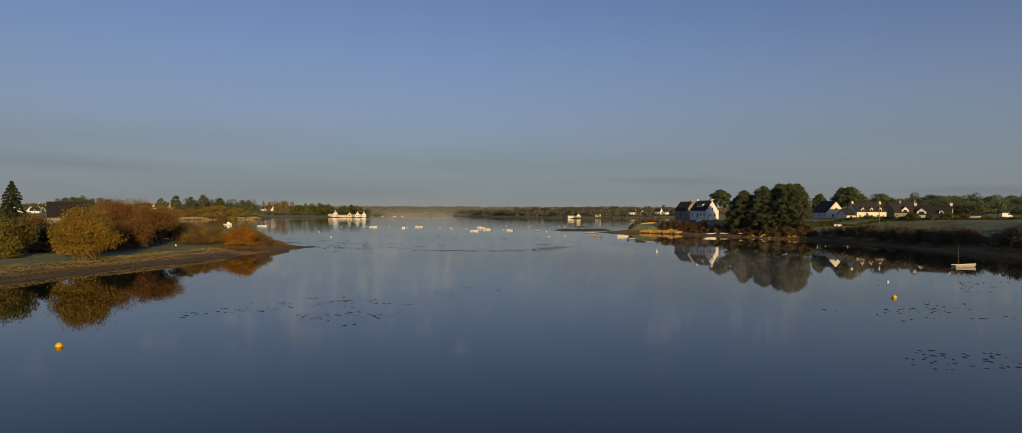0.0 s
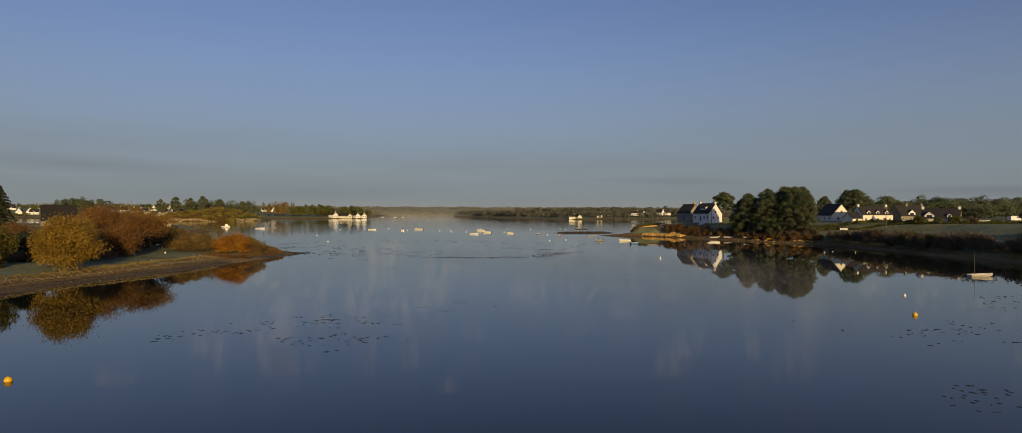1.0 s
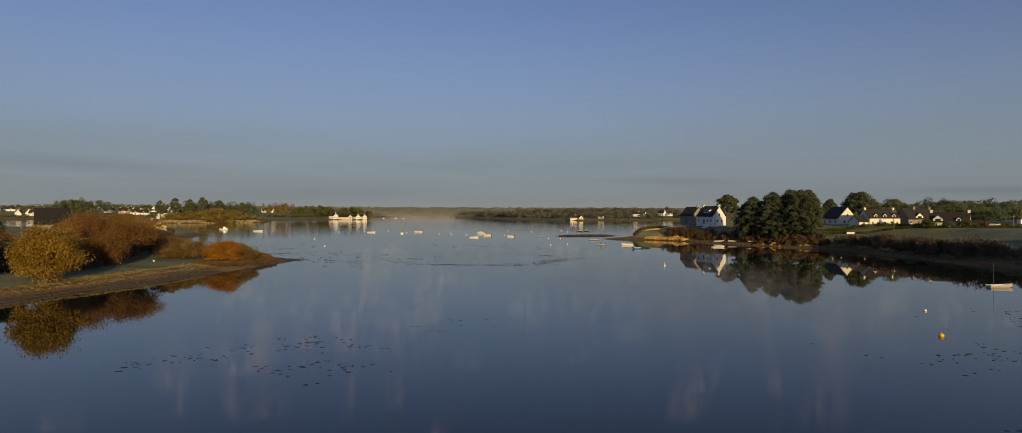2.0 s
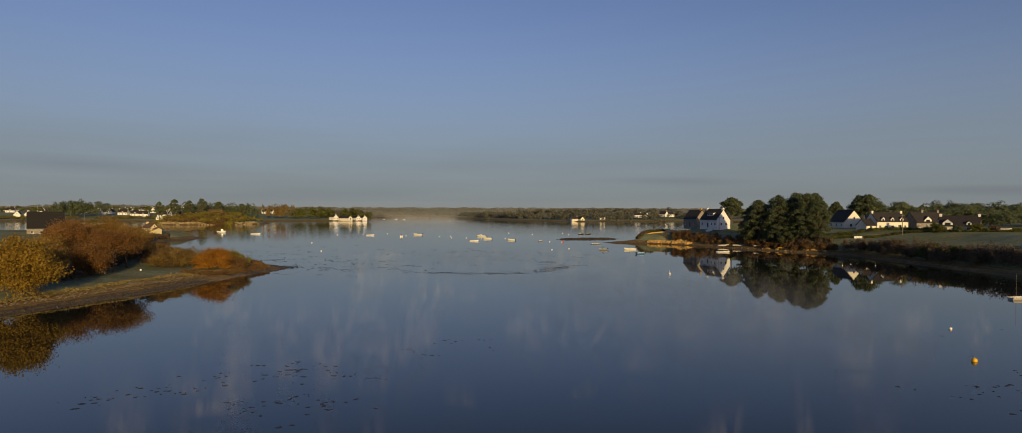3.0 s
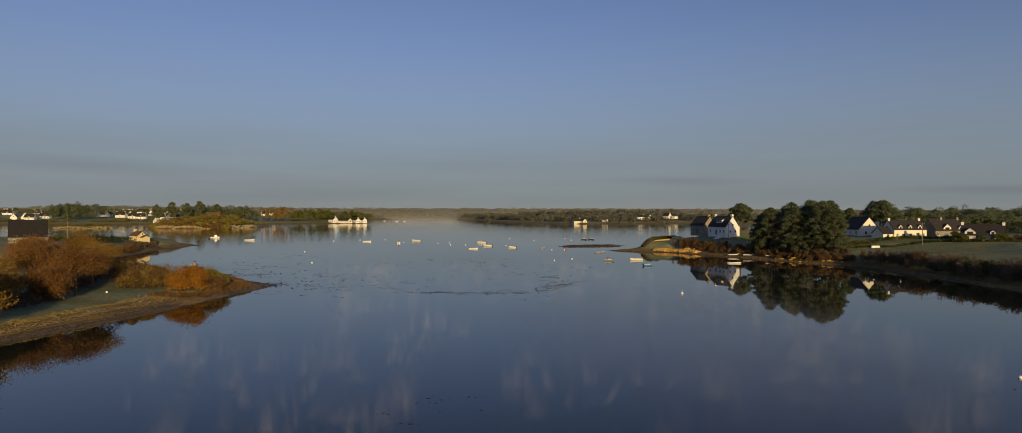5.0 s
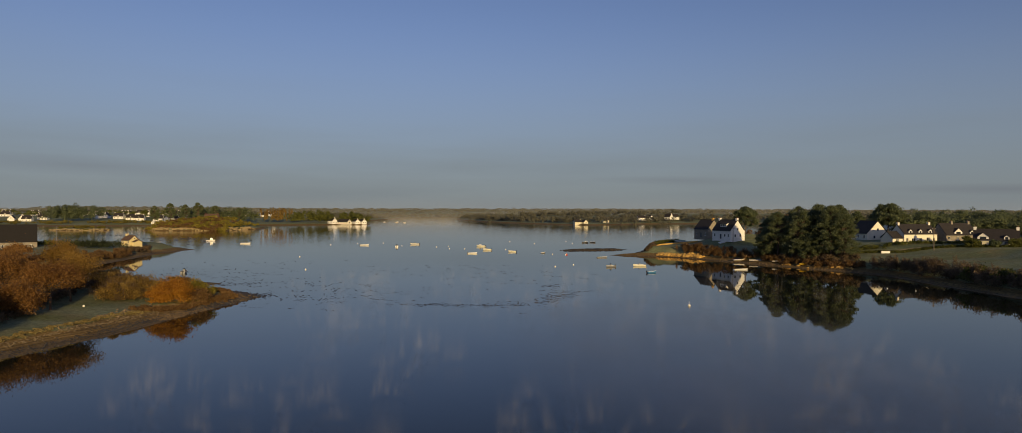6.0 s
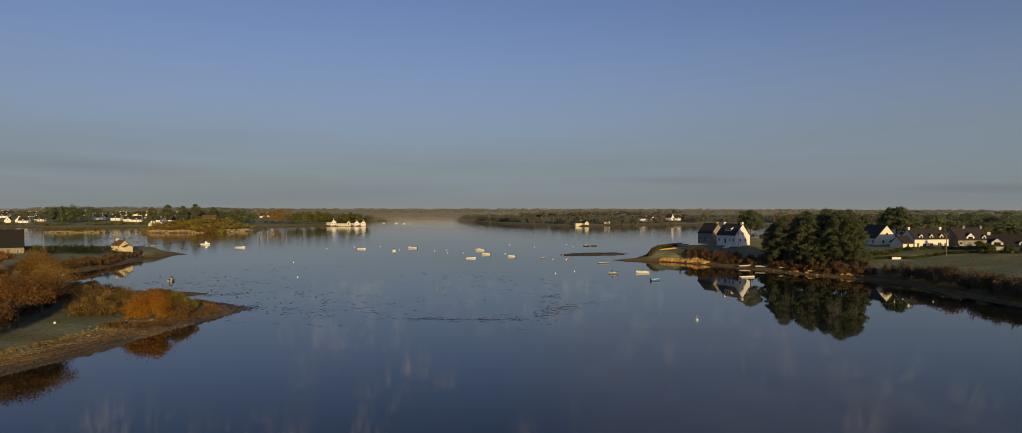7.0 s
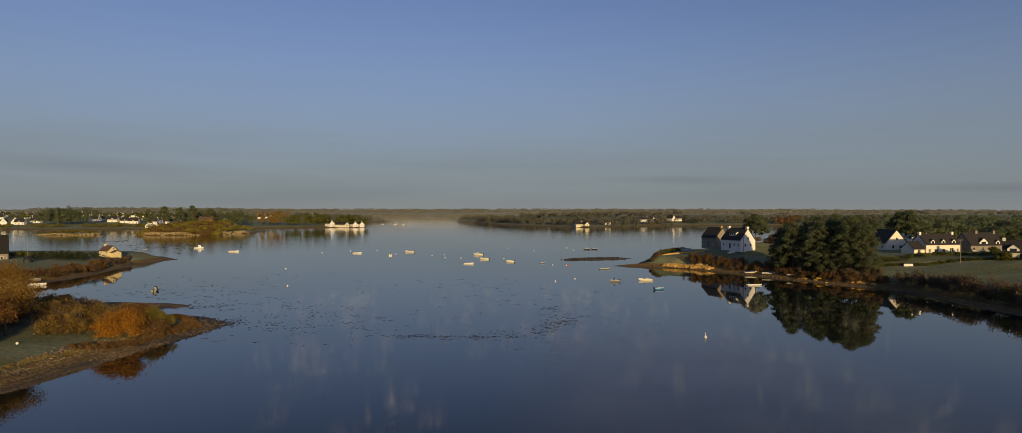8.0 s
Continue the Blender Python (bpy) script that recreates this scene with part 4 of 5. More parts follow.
for i, (x, y, h, w, low) in enumerate(((-80, 150, 8.8, 10, 0.08), (-83.0, 160, 8.8, 10, 0.1), (-88, 150, 10.0, 10.5, 0.08), (-79, 141, 7.0, 8, 0.0), (-101, 184, 10.8, 9.5, 0.1),
                                       (-95, 160, 10.4, 11, 0.08), (-91, 171, 7.6, 9, 0.05), (-87, 140, 8.6, 9, 0.0), (-101, 170, 7.0, 10, 0.08), (-112, 182, 6.4, 9, 0.1), (-82, 133, 7.0, 8, 0.0), (-99, 140, 7, 9, 0.0))):
    broadleaf("autumn_tree", RUST, x, y, ground_z(x, y), h, w, MAT_RUST if i % 3 != 1 else MAT_RUSTGOLD, 30 + i, 11000, 0.155, low, 60, "tree", "rust trees on the headland")
broadleaf("autumn_bush", "bright orange autumn bush near the end of the headland", -65.6, 163.0, 1.2, 4.7, 8.8, MAT_ORANGE, 50, 13000, 0.16, 0.0, 40, "bush")
broadleaf("autumn_bush", "yellow-green bush beside the orange bush", -64.6, 173, 0.9, 4.2, 6.4, MAT_YELLOWGREEN, 51, 7000, 0.15, 0.0, 30, "bush")
broadleaf("autumn_bush", "rusty bush between the orange and green bushes", -69.5, 174, 1.2, 4.2, 7.0, MAT_RUST, 52, 7000, 0.15, 0.0, 30, "bush")
broadleaf("autumn_bush", "olive bush with thinning leaves behind the orange bush", -75.5, 172, 1.4, 4.8, 7.5, MAT_THIN, 53, 5000, 0.14, 0.0, 34, "bush")
broadleaf("autumn_bush", "low rusty bush beside the orange bush", -63.0, 168, 1.0, 2.4, 6.0, MAT_BRACKEN, 54, 3500, 0.2, 0.0, 24, "bush")
for i, (x, y, h, w) in enumerate(((-80, 168, 5.2, 8), (-76, 164, 4.2, 7), (-84, 174, 5.0, 8), (-72, 180, 3.4, 6), (-90, 182, 4.5, 7))):
    twiggy("bare_shrub", "leafless brown shrub with thin upright twigs", x, y, ground_z(x, y), h, w, 60 + i, 1300, 2600, MAT_THIN, "bare shrubs")
scrub("tall_grass", "dry tawny grass fringe along the top of the shore", [(-76, 92), (-72.5, 108), (-69, 128), (-66.5, 146), (-63.5, 160), (-61, 172)], 0.28, 1.7, MAT_REED, 70, 80, 0.13)
scrub("undergrowth", "brown bramble and bracken under the headland trees", [(-110, 120), (-86, 124), (-79, 136), (-84, 150), (-90, 168), (-100, 185), (-80, 182)], 1.8, 5, MAT_BRAMBLE, 71, 170, 0.28)
scrub("undergrowth", "tangled brown scrub along the back of the headland", [(-130, 195), (-112, 196), (-98, 194), (-84, 186)], 2.8, 5, MAT_BRAMBLE, 73, 170, 0.3)
scrub("undergrowth", "brown bracken at the tip of the headland", [(-66, 152), (-62, 160), (-61, 168), (-60, 178), (-66, 184)], 0.8, 2.5, MAT_BRACKEN, 72, 200, 0.18)
scrub("undergrowth", "tangled thin brown scrub between the bushes of the headland", [(-78, 160), (-72, 166), (-68, 176), (-74, 184), (-86, 180)], 2.4, 5, MAT_THIN, 74, 200, 0.2)
stones("shore_stones", "pale stones along the headland shore", along([(-74, 92), (-71.5, 107), (-68, 124), (-65.5, 140), (-63.5, 155), (-61, 168)], 800, 0.5, 3), 0.13, MAT_SHOREWALL, 4)
stones("shore_boulders", "tumbled brown boulders at the end of the headland wall", along([(-67.5, 143), (-66.8, 150), (-65.8, 157), (-64.5, 162)], 130, 0.9, 5), 0.27, MAT_SHOREWALL, 6)

stones("shore_weed", "dark clumps of wrack on the muddy foreshore", along([(-72, 90), (-68.5, 106), (-64.8, 122), (-62.5, 136), (-61, 152), (-59, 168), (-58, 180)], 1500, 1.1, 15), 0.13, MAT_WEED, 16, "seaweed")

buoy("white_marker", "small white round marker lying on the frosty lawn", -76.5, 153.8, 0.22, MAT_BUOY_WHITE, group="", z=ground_z(-76.5, 153.8) + 0.1)
stones("shore_stones", "brown stones and clods on the muddy tip of the headland", along([(-61, 150), (-59.5, 162), (-58.5, 172), (-58, 180), (-64, 189)], 1500, 1.2, 17), 0.15, MAT_ROCK, 18)
stones("shore_weed", "dark wrack on the muddy tip of the headland", along([(-60, 160), (-57.5, 172), (-56.8, 181), (-63, 190), (-74, 194)], 700, 1.6, 19), 0.26, MAT_WEED, 20, "seaweed")

# ---- the tongue of land with the small yellow house ----
house("cottage", "small cream-yellow cottage with a brown roof on the shore", -173, 335.5, 4.1, -24, 5.6, 4.8, 1.9, 3.8, MAT_YELLOW, MAT_BROWN_ROOF,
      simple_openings(7, 2, 0.7, 0.8, 0.9), (-0.9,), gable_windows=((1, 0.0, 2.3, 0.7, 0.8), (1, 1.2, 0.5, 0.8, 1.0)))
porch = house("porch", "small tiled porch on the cottage gable", -168.9, 333.9, 4.0, -24, 2.0, 3.4, 1.3, 2.0, MAT_YELLOW, MAT_BROWN_ROOF, (), ())
# walls toned down to granite grey, roof to the darkened slate
house("large_house", "large house with greyed-down walls and a tall darkened slate roof", -204, 308, 3.6, 36, 13.6, 9, 3.0, 9.6, MAT_STONE, MAT_DARKENED_SLATE, simple_openings(13, 4, 0.5, 1.0, 1.3, 2), ())
scrub("hedge_row", "dark green hedge behind the cottage garden", [(-205, 318), (-190, 322), (-178, 322)], 2.2, 5, MAT_GREEN, 80, 160, 0.35)
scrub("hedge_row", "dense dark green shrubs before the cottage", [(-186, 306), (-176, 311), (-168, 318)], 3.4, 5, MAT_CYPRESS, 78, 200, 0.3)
scrub("bracken_bank", "rusty bracken bank above the muddy creek", [(-160, 258), (-154, 272), (-156, 292), (-162, 314)], 2.0, 5, MAT_BRACKEN, 81, 260, 0.3)
scrub("bracken_bank", "dark brown scrub beside the cottage", [(-163, 312), (-165, 324), (-168, 342)], 1.6, 4, MAT_BRAMBLE, 82, 200, 0.3)
broadleaf("autumn_tree", "rusty orange tree overhanging the creek", -152, 238, 2.0, 7, 8, MAT_RUST, 83, 5000, 0.3, 0.2)
channel_mark = thing("navigation_mark", pose(-182, 300, 3.9), "dark pole with a cone-shaped foot on the shore", "pole")
part("pole", Shape().tube((0, 0, 1.5), (0, 0, 9.2), 0.12, 0.06), MAT_HULL_GREY, channel_mark)
part("foot", Shape().lathe(((1.5, -0.6), (1.5, 0.6), (1.1, 1.4), (0.25, 1.9), (0.12, 2.3)), 12), MAT_HULL_DARK, channel_mark)

# ---- the point with the white house and pines ----
house("white_house", "white house with a dark slate roof on the point", 94.8, 330.6, 7.4, -65.9, 11.6, 7.8, 3.7, 8.1, MAT_WHITE, MAT_SLATE,
      [(-4.9, 0.9, 1.0, 1.3, False), (-1.0, 0.0, 1.1, 2.1, True), (1.6, 0.9, 1.0, 1.3, False), (3.9, 0.9, 1.0, 1.3, False)], (-1, 1), (),
      gable_windows=((1, -1.4, 0.9, 0.9, 1.2), (1, 1.4, 0.9, 0.9, 1.2), (1, 0, 3.7, 0.8, 1.1)))
house("stone_house", "grey granite house with a slate roof and ochre chimney", 91.6, 352, 7.3, -65.9, 9.5, 7.6, 3.9, 8.0, MAT_STONE, MAT_SLATE,
      simple_openings(9.5, 3, 0.9, 0.9, 1.3, 1), (0.9,), chimney_mat=MAT_OCHRE, gable_windows=((1, 0.6, 3.4, 0.8, 1.0),))
wh = bpy.data.objects["white_house"]
wide = part("dormer", Shape().add([(-1.9, -2.8, 4.9), (1.9, -2.8, 4.9), (1.9, -2.8, 6.45), (-1.9, -2.8, 6.45), (-1.9, -0.6, 4.9), (1.9, -0.6, 4.9), (1.9, -0.6, 7.1), (-1.9, -0.6, 7.1)],
                                  [(0, 1, 2, 3), (1, 5, 6, 2), (5, 4, 7, 6), (4, 0, 3, 7), (3, 2, 6, 7), (0, 4, 5, 1)]), MAT_WHITE, wh, "wide low white dormer")
part("dormer_roof", Shape().slab([(-2.1, -3.1, 6.38), (2.1, -3.1, 6.38), (2.1, -0.5, 7.15), (-2.1, -0.5, 7.15)], 0.12), MAT_SLATE, wide)
for wx in (-1.2, 0.0, 1.2):
    part("pane", Shape().box(wx - 0.4, wx + 0.4, -2.84, -2.81, 5.5, 6.25), MAT_GLASS, wide)
steps = thing("garden_steps", pose(88.6, 325.2, 5.2, 0, 0, -65), "white stone steps leading up to the house", "steps")
for i in range(9):
    part("step", Shape().box(-1.1, 1.1, i * 0.42, i * 0.42 + 0.5, -0.4 + i * 0.17, i * 0.17 + 0.17), MAT_WHITE, steps)
tarp_boat = boat("covered_boat", "boat under a green tarpaulin on the lawn", 82.6, 370, 160, 6.5, 2.2, 1.2, MAT_HULL, cover=MAT_TARP_GREEN, z=ground_z(82.6, 372) + 0.1, motor=False, group="")
pine("pine", "dark umbrella pine behind the white house", 106.5, 343, ground_z(106.5, 343), 21.4 - ground_z(106.5, 343), 12, 100, 11000, 0.3, 0.3, 0.0, "", 70)
GROVE = "tall dark green maritime pine on the wooded bank"
for i, (x, y, top, w, bare) in enumerate(((98, 290, 17.6, 9.5, 0.08), (103, 296, 19.5, 11, 0.15), (97, 279, 19.4, 11.5, 0.12), (106, 284, 21.4, 12, 0.2), (102, 271, 20.2, 11.5, 0.14),
                                           (111, 277, 22.2, 13.5, 0.2), (108.5, 263, 21.6, 12.5, 0.2), (114, 270, 22.0, 11, 0.2), (111.5, 259.5, 19.6, 10, 0.08), (94.5, 285, 13.0, 8.5, 0.05),
                                           (107, 272, 21.0, 11, 0.2), (104, 268, 12, 9, 0.08))):
    z = ground_z(x, y)
    pine("pine", GROVE, x, y, z, top - z, w, 110 + i, 20000, 0.18, bare, 0.5 * math.sin(i * 2.1), "pines of the grove", 110)
for i, (x, y, top, w) in enumerate(((168.5, 337, 23.2, 18), (152.5, 333, 19.5, 7.5), (190, 345, 19.0, 13), (183, 338, 17, 10))):
    z = ground_z(x, y)
    pine("pine", "wide umbrella pine behind the cottages", x, y, z, top - z, w, 130 + i, 9000, 0.42, 0.32, 0, "pines behind the cottages", 90, 1.7)

house("row_cottage", "long white cottage with three dormers and a slate roof", 157.0, 298.4, 6.9, 14.0, 15.4, 7.2, 3.9, 7.3, MAT_SUN_TINTED_CREAM, MAT_SLATE,
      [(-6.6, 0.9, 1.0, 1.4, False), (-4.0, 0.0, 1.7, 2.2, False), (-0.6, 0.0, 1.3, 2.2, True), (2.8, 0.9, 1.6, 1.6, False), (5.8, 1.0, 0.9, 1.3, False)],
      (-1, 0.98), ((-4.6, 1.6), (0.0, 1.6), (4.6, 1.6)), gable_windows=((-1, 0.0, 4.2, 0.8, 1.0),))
house("cottage_wing", "low white wing on the end of the long cottage", 147.2, 295.9, 6.9, 14.0, 4.6, 6.0, 2.3, 4.6, MAT_SUN_TINTED_CREAM, MAT_SLATE, [(-0.6, 0.0, 1.2, 2.0, False)], ())
house("gable_house", "white house with its broad gable towards the water", 150.2, 318.8, 7.4, -80, 11, 9.8, 3.0, 7.9, MAT_SUN_TINTED_CREAM, MAT_SLATE, simple_openings(11, 3), (),
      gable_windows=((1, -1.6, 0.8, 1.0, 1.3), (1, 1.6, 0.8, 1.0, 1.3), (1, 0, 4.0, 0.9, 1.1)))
house("back_house", "white house with a large dormer behind the hedges", 174.5, 301, 7.6, 10, 14, 8, 2.8, 7.0, MAT_STONE, MAT_SLATE, simple_openings(15, 4, 0.8, 1.0, 1.3, 2), (-0.2, 0.95), ((-1.5, 3.4), (4.5, 1.6)))
house("slate_house", "large house with a dark slate roof and white chimneys", 168.0, 268.2, 7.0, -36, 13.0, 8.4, 2.6, 6.1, MAT_CREAM, MAT_SLATE,
      [(-5.0, 0.8, 1.2, 1.3, False), (-2.0, 0.0, 2.2, 2.1, False), (2.4, 0.0, 1.1, 2.1, True), (4.6, 0.8, 1.1, 1.3, False)], (-1, 1), ((-3.6, 3.2), (3.0, 1.5)), chimney_mat=MAT_WHITE)
house("far_white_house", "white house among trees behind the cottages", 205, 392, 8, 15, 14, 8, 5.0, 8.5, MAT_WHITE, MAT_SLATE, simple_openings(14, 4), (0.9,))

garden_wall = thing("garden_wall", pose(0, 0, 0), "low grey stone wall along the back of the field", "wall")
wl = [(121, 277), (134, 275), (148, 272), (162, 263), (178, 256), (200, 257), (230, 260)]
for (ax, ay), (bx, by) in zip(wl, wl[1:]):
    s = Shape()
    d = Vector((bx - ax, by - ay, 0)).normalized()
    nrm = Vector((-d.y, d.x, 0)) * 0.25
    za, zb = ground_z(ax, ay), ground_z(bx, by)
    a, b = Vector((ax, ay, 0)), Vector((bx, by, 0))
    s.add([a + nrm + Vector((0, 0, za - 0.6)), b + nrm + Vector((0, 0, zb - 0.6)), b - nrm + Vector((0, 0, zb - 0.6)), a - nrm + Vector((0, 0, za - 0.6)),
           a + nrm + Vector((0, 0, za + 0.55)), b + nrm + Vector((0, 0, zb + 0.55)), b - nrm + Vector((0, 0, zb + 0.55)), a - nrm + Vector((0, 0, za + 0.55))],
          [(3, 2, 1, 0), (4, 5, 6, 7), (0, 1, 5, 4), (1, 2, 6, 5), (2, 3, 7, 6), (3, 0, 4, 7)])
    part("wall_stretch", s, MAT_FIELDSTONE, garden_wall)

part("gate_pier", Shape().box(130.6, 133.6, 272.2, 272.6, ground_z(132, 272) - 0.3, ground_z(132, 272) + 0.8), MAT_WHITE, garden_wall, "white-painted wall piece")
lawn_wall = thing("lawn_wall", pose(0, 0, 0), "low ochre stone wall across the seaward lawn", "wall")
lw = [(61, 337), (67, 338.5), (73, 340), (79, 341.5), (84.5, 342.5)]
for (ax, ay), (bx, by) in zip(lw, lw[1:]):
    za, zb = ground_z(ax, ay), ground_z(bx, by)
    part("wall_stretch", Shape().add([(ax, ay, za - 0.5), (bx, by, zb - 0.5), (bx, by + 0.5, zb - 0.5), (ax, ay + 0.5, za - 0.5), (ax, ay, za + 0.6), (bx, by, zb + 0.6), (bx, by + 0.5, zb + 0.6), (ax, ay + 0.5, za + 0.6)],
         [(3, 2, 1, 0), (4, 5, 6, 7), (0, 1, 5, 4), (1, 2, 6, 5), (2, 3, 7, 6), (3, 0, 4, 7)]), MAT_OCHRE, lawn_wall)


def utility_pole(x, y, top, label="weathered wooden utility pole with a cross-arm"):
    z = ground_z(x, y)
    p = thing("utility_pole", pose(x, y, z), label, "pole", "utility poles")
    part("post", Shape().tube((0, 0, -0.5), (0, 0, top - z), 0.16, 0.11, 8), MAT_WOODPOLE, p)
    arm = part("cross_arm", Shape().box(-0.7, 0.7, -0.06, 0.06, top - z - 0.6, top - z - 0.48), MAT_WOODPOLE, p)
    for k in (-0.6, 0, 0.6):
        part("insulator", Shape().tube((k, 0, top - z - 0.48), (k, 0, top - z - 0.3), 0.05, 0.04, 6), MAT_FRAME, arm)


wires = thing("power_line", pose(0, 0, 0), "thin sagging wires between the wooden poles", "wires")
for side in (-0.6, 0.6):
    ends = (Vector((146.7 + side, 268.5, 13.6)), Vector((204.7 + side, 285, 11.9)))
    w = Shape()
    pts = [ends[0].lerp(ends[1], i / 12) - Vector((0, 0, 4 * 0.7 * (i / 12) * (1 - i / 12))) for i in range(13)]
    for a, b in zip(pts, pts[1:]):
        w.tube(a, b, 0.02, 0.02, 4, False)
    part("wire", w, MAT_HULL_DARK, wires)
utility_pole(146.7, 268.5, 13.9)
utility_pole(204.7, 285, 12.2)
utility_pole(94.0, 321.5, 12.5)

scrub("shore_scrub", "dark brown scrub bank along the field", [(121, 178), (118, 192), (118, 212), (118, 230)], 4.3, 6.2, MAT_BRAMBLE, 90, 380, 0.28)
scrub("shore_scrub", "dark brown scrub bank along the field", [(123, 140), (122, 160), (121, 180)], 3.4, 5.5, MAT_BRAMBLE, 91, 200, 0.34)
scrub("shore_scrub", "low brown scrub between the field and the pines", [(118, 228), (117, 238), (115, 247)], 3.6, 5.0, MAT_BRAMBLE, 98, 300, 0.28)
scrub("shore_scrub", "rusty bracken on the bank below the white house", [(95, 283), (90, 292), (84, 301), (78.5, 310), (72, 320)], 2.4, 4.0, MAT_BRACKEN, 92, 340, 0.23)
scrub("shore_scrub", "rusty bracken under the pines", [(113, 250), (105, 261), (98, 273), (93, 285)], 1.8, 4, MAT_BRACKEN, 93, 340, 0.23)
scrub("shore_scrub", "dark scrub at the seaward end of the lawn", [(60, 330), (63, 340), (66, 352), (70, 366)], 1.1, 3.0, MAT_BRAMBLE, 97, 260, 0.3)
scrub("pine_understory", "dense dark green undergrowth beneath the pines", [(99, 288), (105, 278), (111, 270), (116, 264)], 3.0, 6, MAT_PINE, 96, 300, 0.32)
scrub("pine_understory", "dark brown undergrowth along the foot of the pines", [(97, 278), (103, 268), (109, 260), (114, 255)], 2.6, 4, MAT_BRAMBLE, 99, 260, 0.26)
scrub("garden_hedge", "clipped dark hedge and garden shrubs before the houses", [(168, 280), (178, 270), (186, 262)], 0.9, 2.2, MAT_GREEN, 94, 110, 0.35)
scrub("garden_hedge", "dark shrubs and beds in the cottage gardens", [(126, 288), (138, 284), (150, 286), (166, 282)], 1.1, 5.0, MAT_GREEN, 79, 120, 0.3)
scrub("garden_hedge", "low dark hedge along the back of the field", [(121, 275.8), (134, 273.8), (148, 270.8), (162, 261.8), (178, 254.8), (200, 255.8)], 0.8, 1.2, MAT_GREEN, 89, 60, 0.3)
scrub("garden_hedge", "dark green shrubs on the seaward lawn", [(66, 340), (68, 352), (76, 366), (84, 378)], 1.4, 3.0, MAT_GREEN, 95, 100, 0.32)
for i, (x, y, h, w, mat) in enumerate(((118, 205, 5.0, 7.0, MAT_GREEN), (118, 214, 2.6, 3, MAT_BRAMBLE), (119.5, 196, 3.4, 7, MAT_GREEN), (121, 187, 2.8, 5, MAT_BRAMBLE))):
    broadleaf("round_bush", "green bush in the scrub bank", x, y, ground_z(x, y), h, w, mat, 140 + i, 2600, 0.28, 0, 16, "bush")
for i, (x, y, h) in enumerate(((128, 168, 3.6), (131, 174, 3.4), (135, 180, 3.2))):
    twiggy("bare_shrub", "leafless thorn shrub at the edge of the field", x, y, ground_z(x, y), h, 5, 150 + i, 1100, 200, MAT_BRAMBLE, "bare shrubs")
stones("bank_rocks", "sunlit ochre rocks in the eroded bank", along([(63, 323.5), (68, 319.5), (73, 314), (77, 308.5)], 150, 0.7, 7), 1.05, MAT_OCHRE, 8)
stones("bank_rocks", "sunlit ochre rocks under the pines", along([(96, 272), (103, 262.5), (107, 256.5), (110, 252)], 50, 0.9, 9), 0.55, MAT_OCHRE, 10)
stones("shore_stones", "scattered pale stones along the beach", along([(113.5, 190), (113.5, 234), (108, 250), (98, 265), (88, 284), (70, 318), (50, 327)], 500, 1.0, 11), 0.22, MAT_ROCK, 12)
stones("reef_rocks", "weed-covered rocks on a low reef", along([(25, 363), (38, 370), (52, 373)], 260, 2.0, 13), 0.45, MAT_WEED, 14)

# unseen wood beyond the field, added to lay long shadow on the scrub bank
for i, (x, y, h) in enumerate(((131, 134, 8), (146, 133, 8.5), (160, 134, 8.5), (168, 138, 8), (176, 134, 8))):
    broadleaf("shade_oak", "unseen brown-leaved tree added to shade the scrub bank", x, y, ground_z(x, y), h + 4.0, 10, MAT_BRAMBLE, 160 + i, 2600, 0.7, 0.12, 22, "tree", "oaks on the shore")

for i, (x, y, h, w, mat) in enumerate(((157, 263.5, 3.2, 5, MAT_GREEN), (162.5, 261, 2.6, 4, MAT_PINE), (168, 259, 3.0, 4.5, MAT_GREEN), (173, 257, 2.4, 4, MAT_BRAMBLE), (171, 287, 2.4, 4, MAT_GREEN), (177, 284, 3.0, 5, MAT_PINE))):
    broadleaf("garden_bush", "dark green garden bush beside the houses", x, y, ground_z(x, y), h, w, mat, 240 + i, 2600, 0.26, 0, 16, "bush", "garden bushes")

van = thing("van", pose(215, 293, ground_z(215, 293), 0, 0, 8), "white delivery van parked beside the field", "van")
vb = Shape()
vb.add([(-2.4, -0.95, 0.35), (2.5, -0.95, 0.35), (2.5, -0.95, 1.05), (1.6, -0.92, 1.25), (1.0, -0.85, 2.1), (-2.4, -0.88, 2.15),
        (-2.4, 0.95, 0.35), (2.5, 0.95, 0.35), (2.5, 0.95, 1.05), (1.6, 0.92, 1.25), (1.0, 0.85, 2.1), (-2.4, 0.88, 2.15)],
       [(0, 1, 2, 3, 4, 5), (11, 10, 9, 8, 7, 6), (0, 6, 7, 1), (1, 7, 8, 2), (2, 8, 9, 3), (3, 9, 10, 4), (4, 10, 11, 5), (5, 11, 6, 0)])
part("body", vb, MAT_HULL, van)
part("side_window", Shape().slab([(0.4, -0.93, 1.3), (1.4, -0.96, 1.3), (0.98, -0.9, 1.95), (0.4, -0.9, 1.95)], -0.02), MAT_GLASS, van)
part("windscreen", Shape().slab([(1.62, -0.8, 1.3), (1.62, 0.8, 1.3), (1.06, 0.75, 2.05), (1.06, -0.75, 2.05)], 0.03), MAT_GLASS, van)
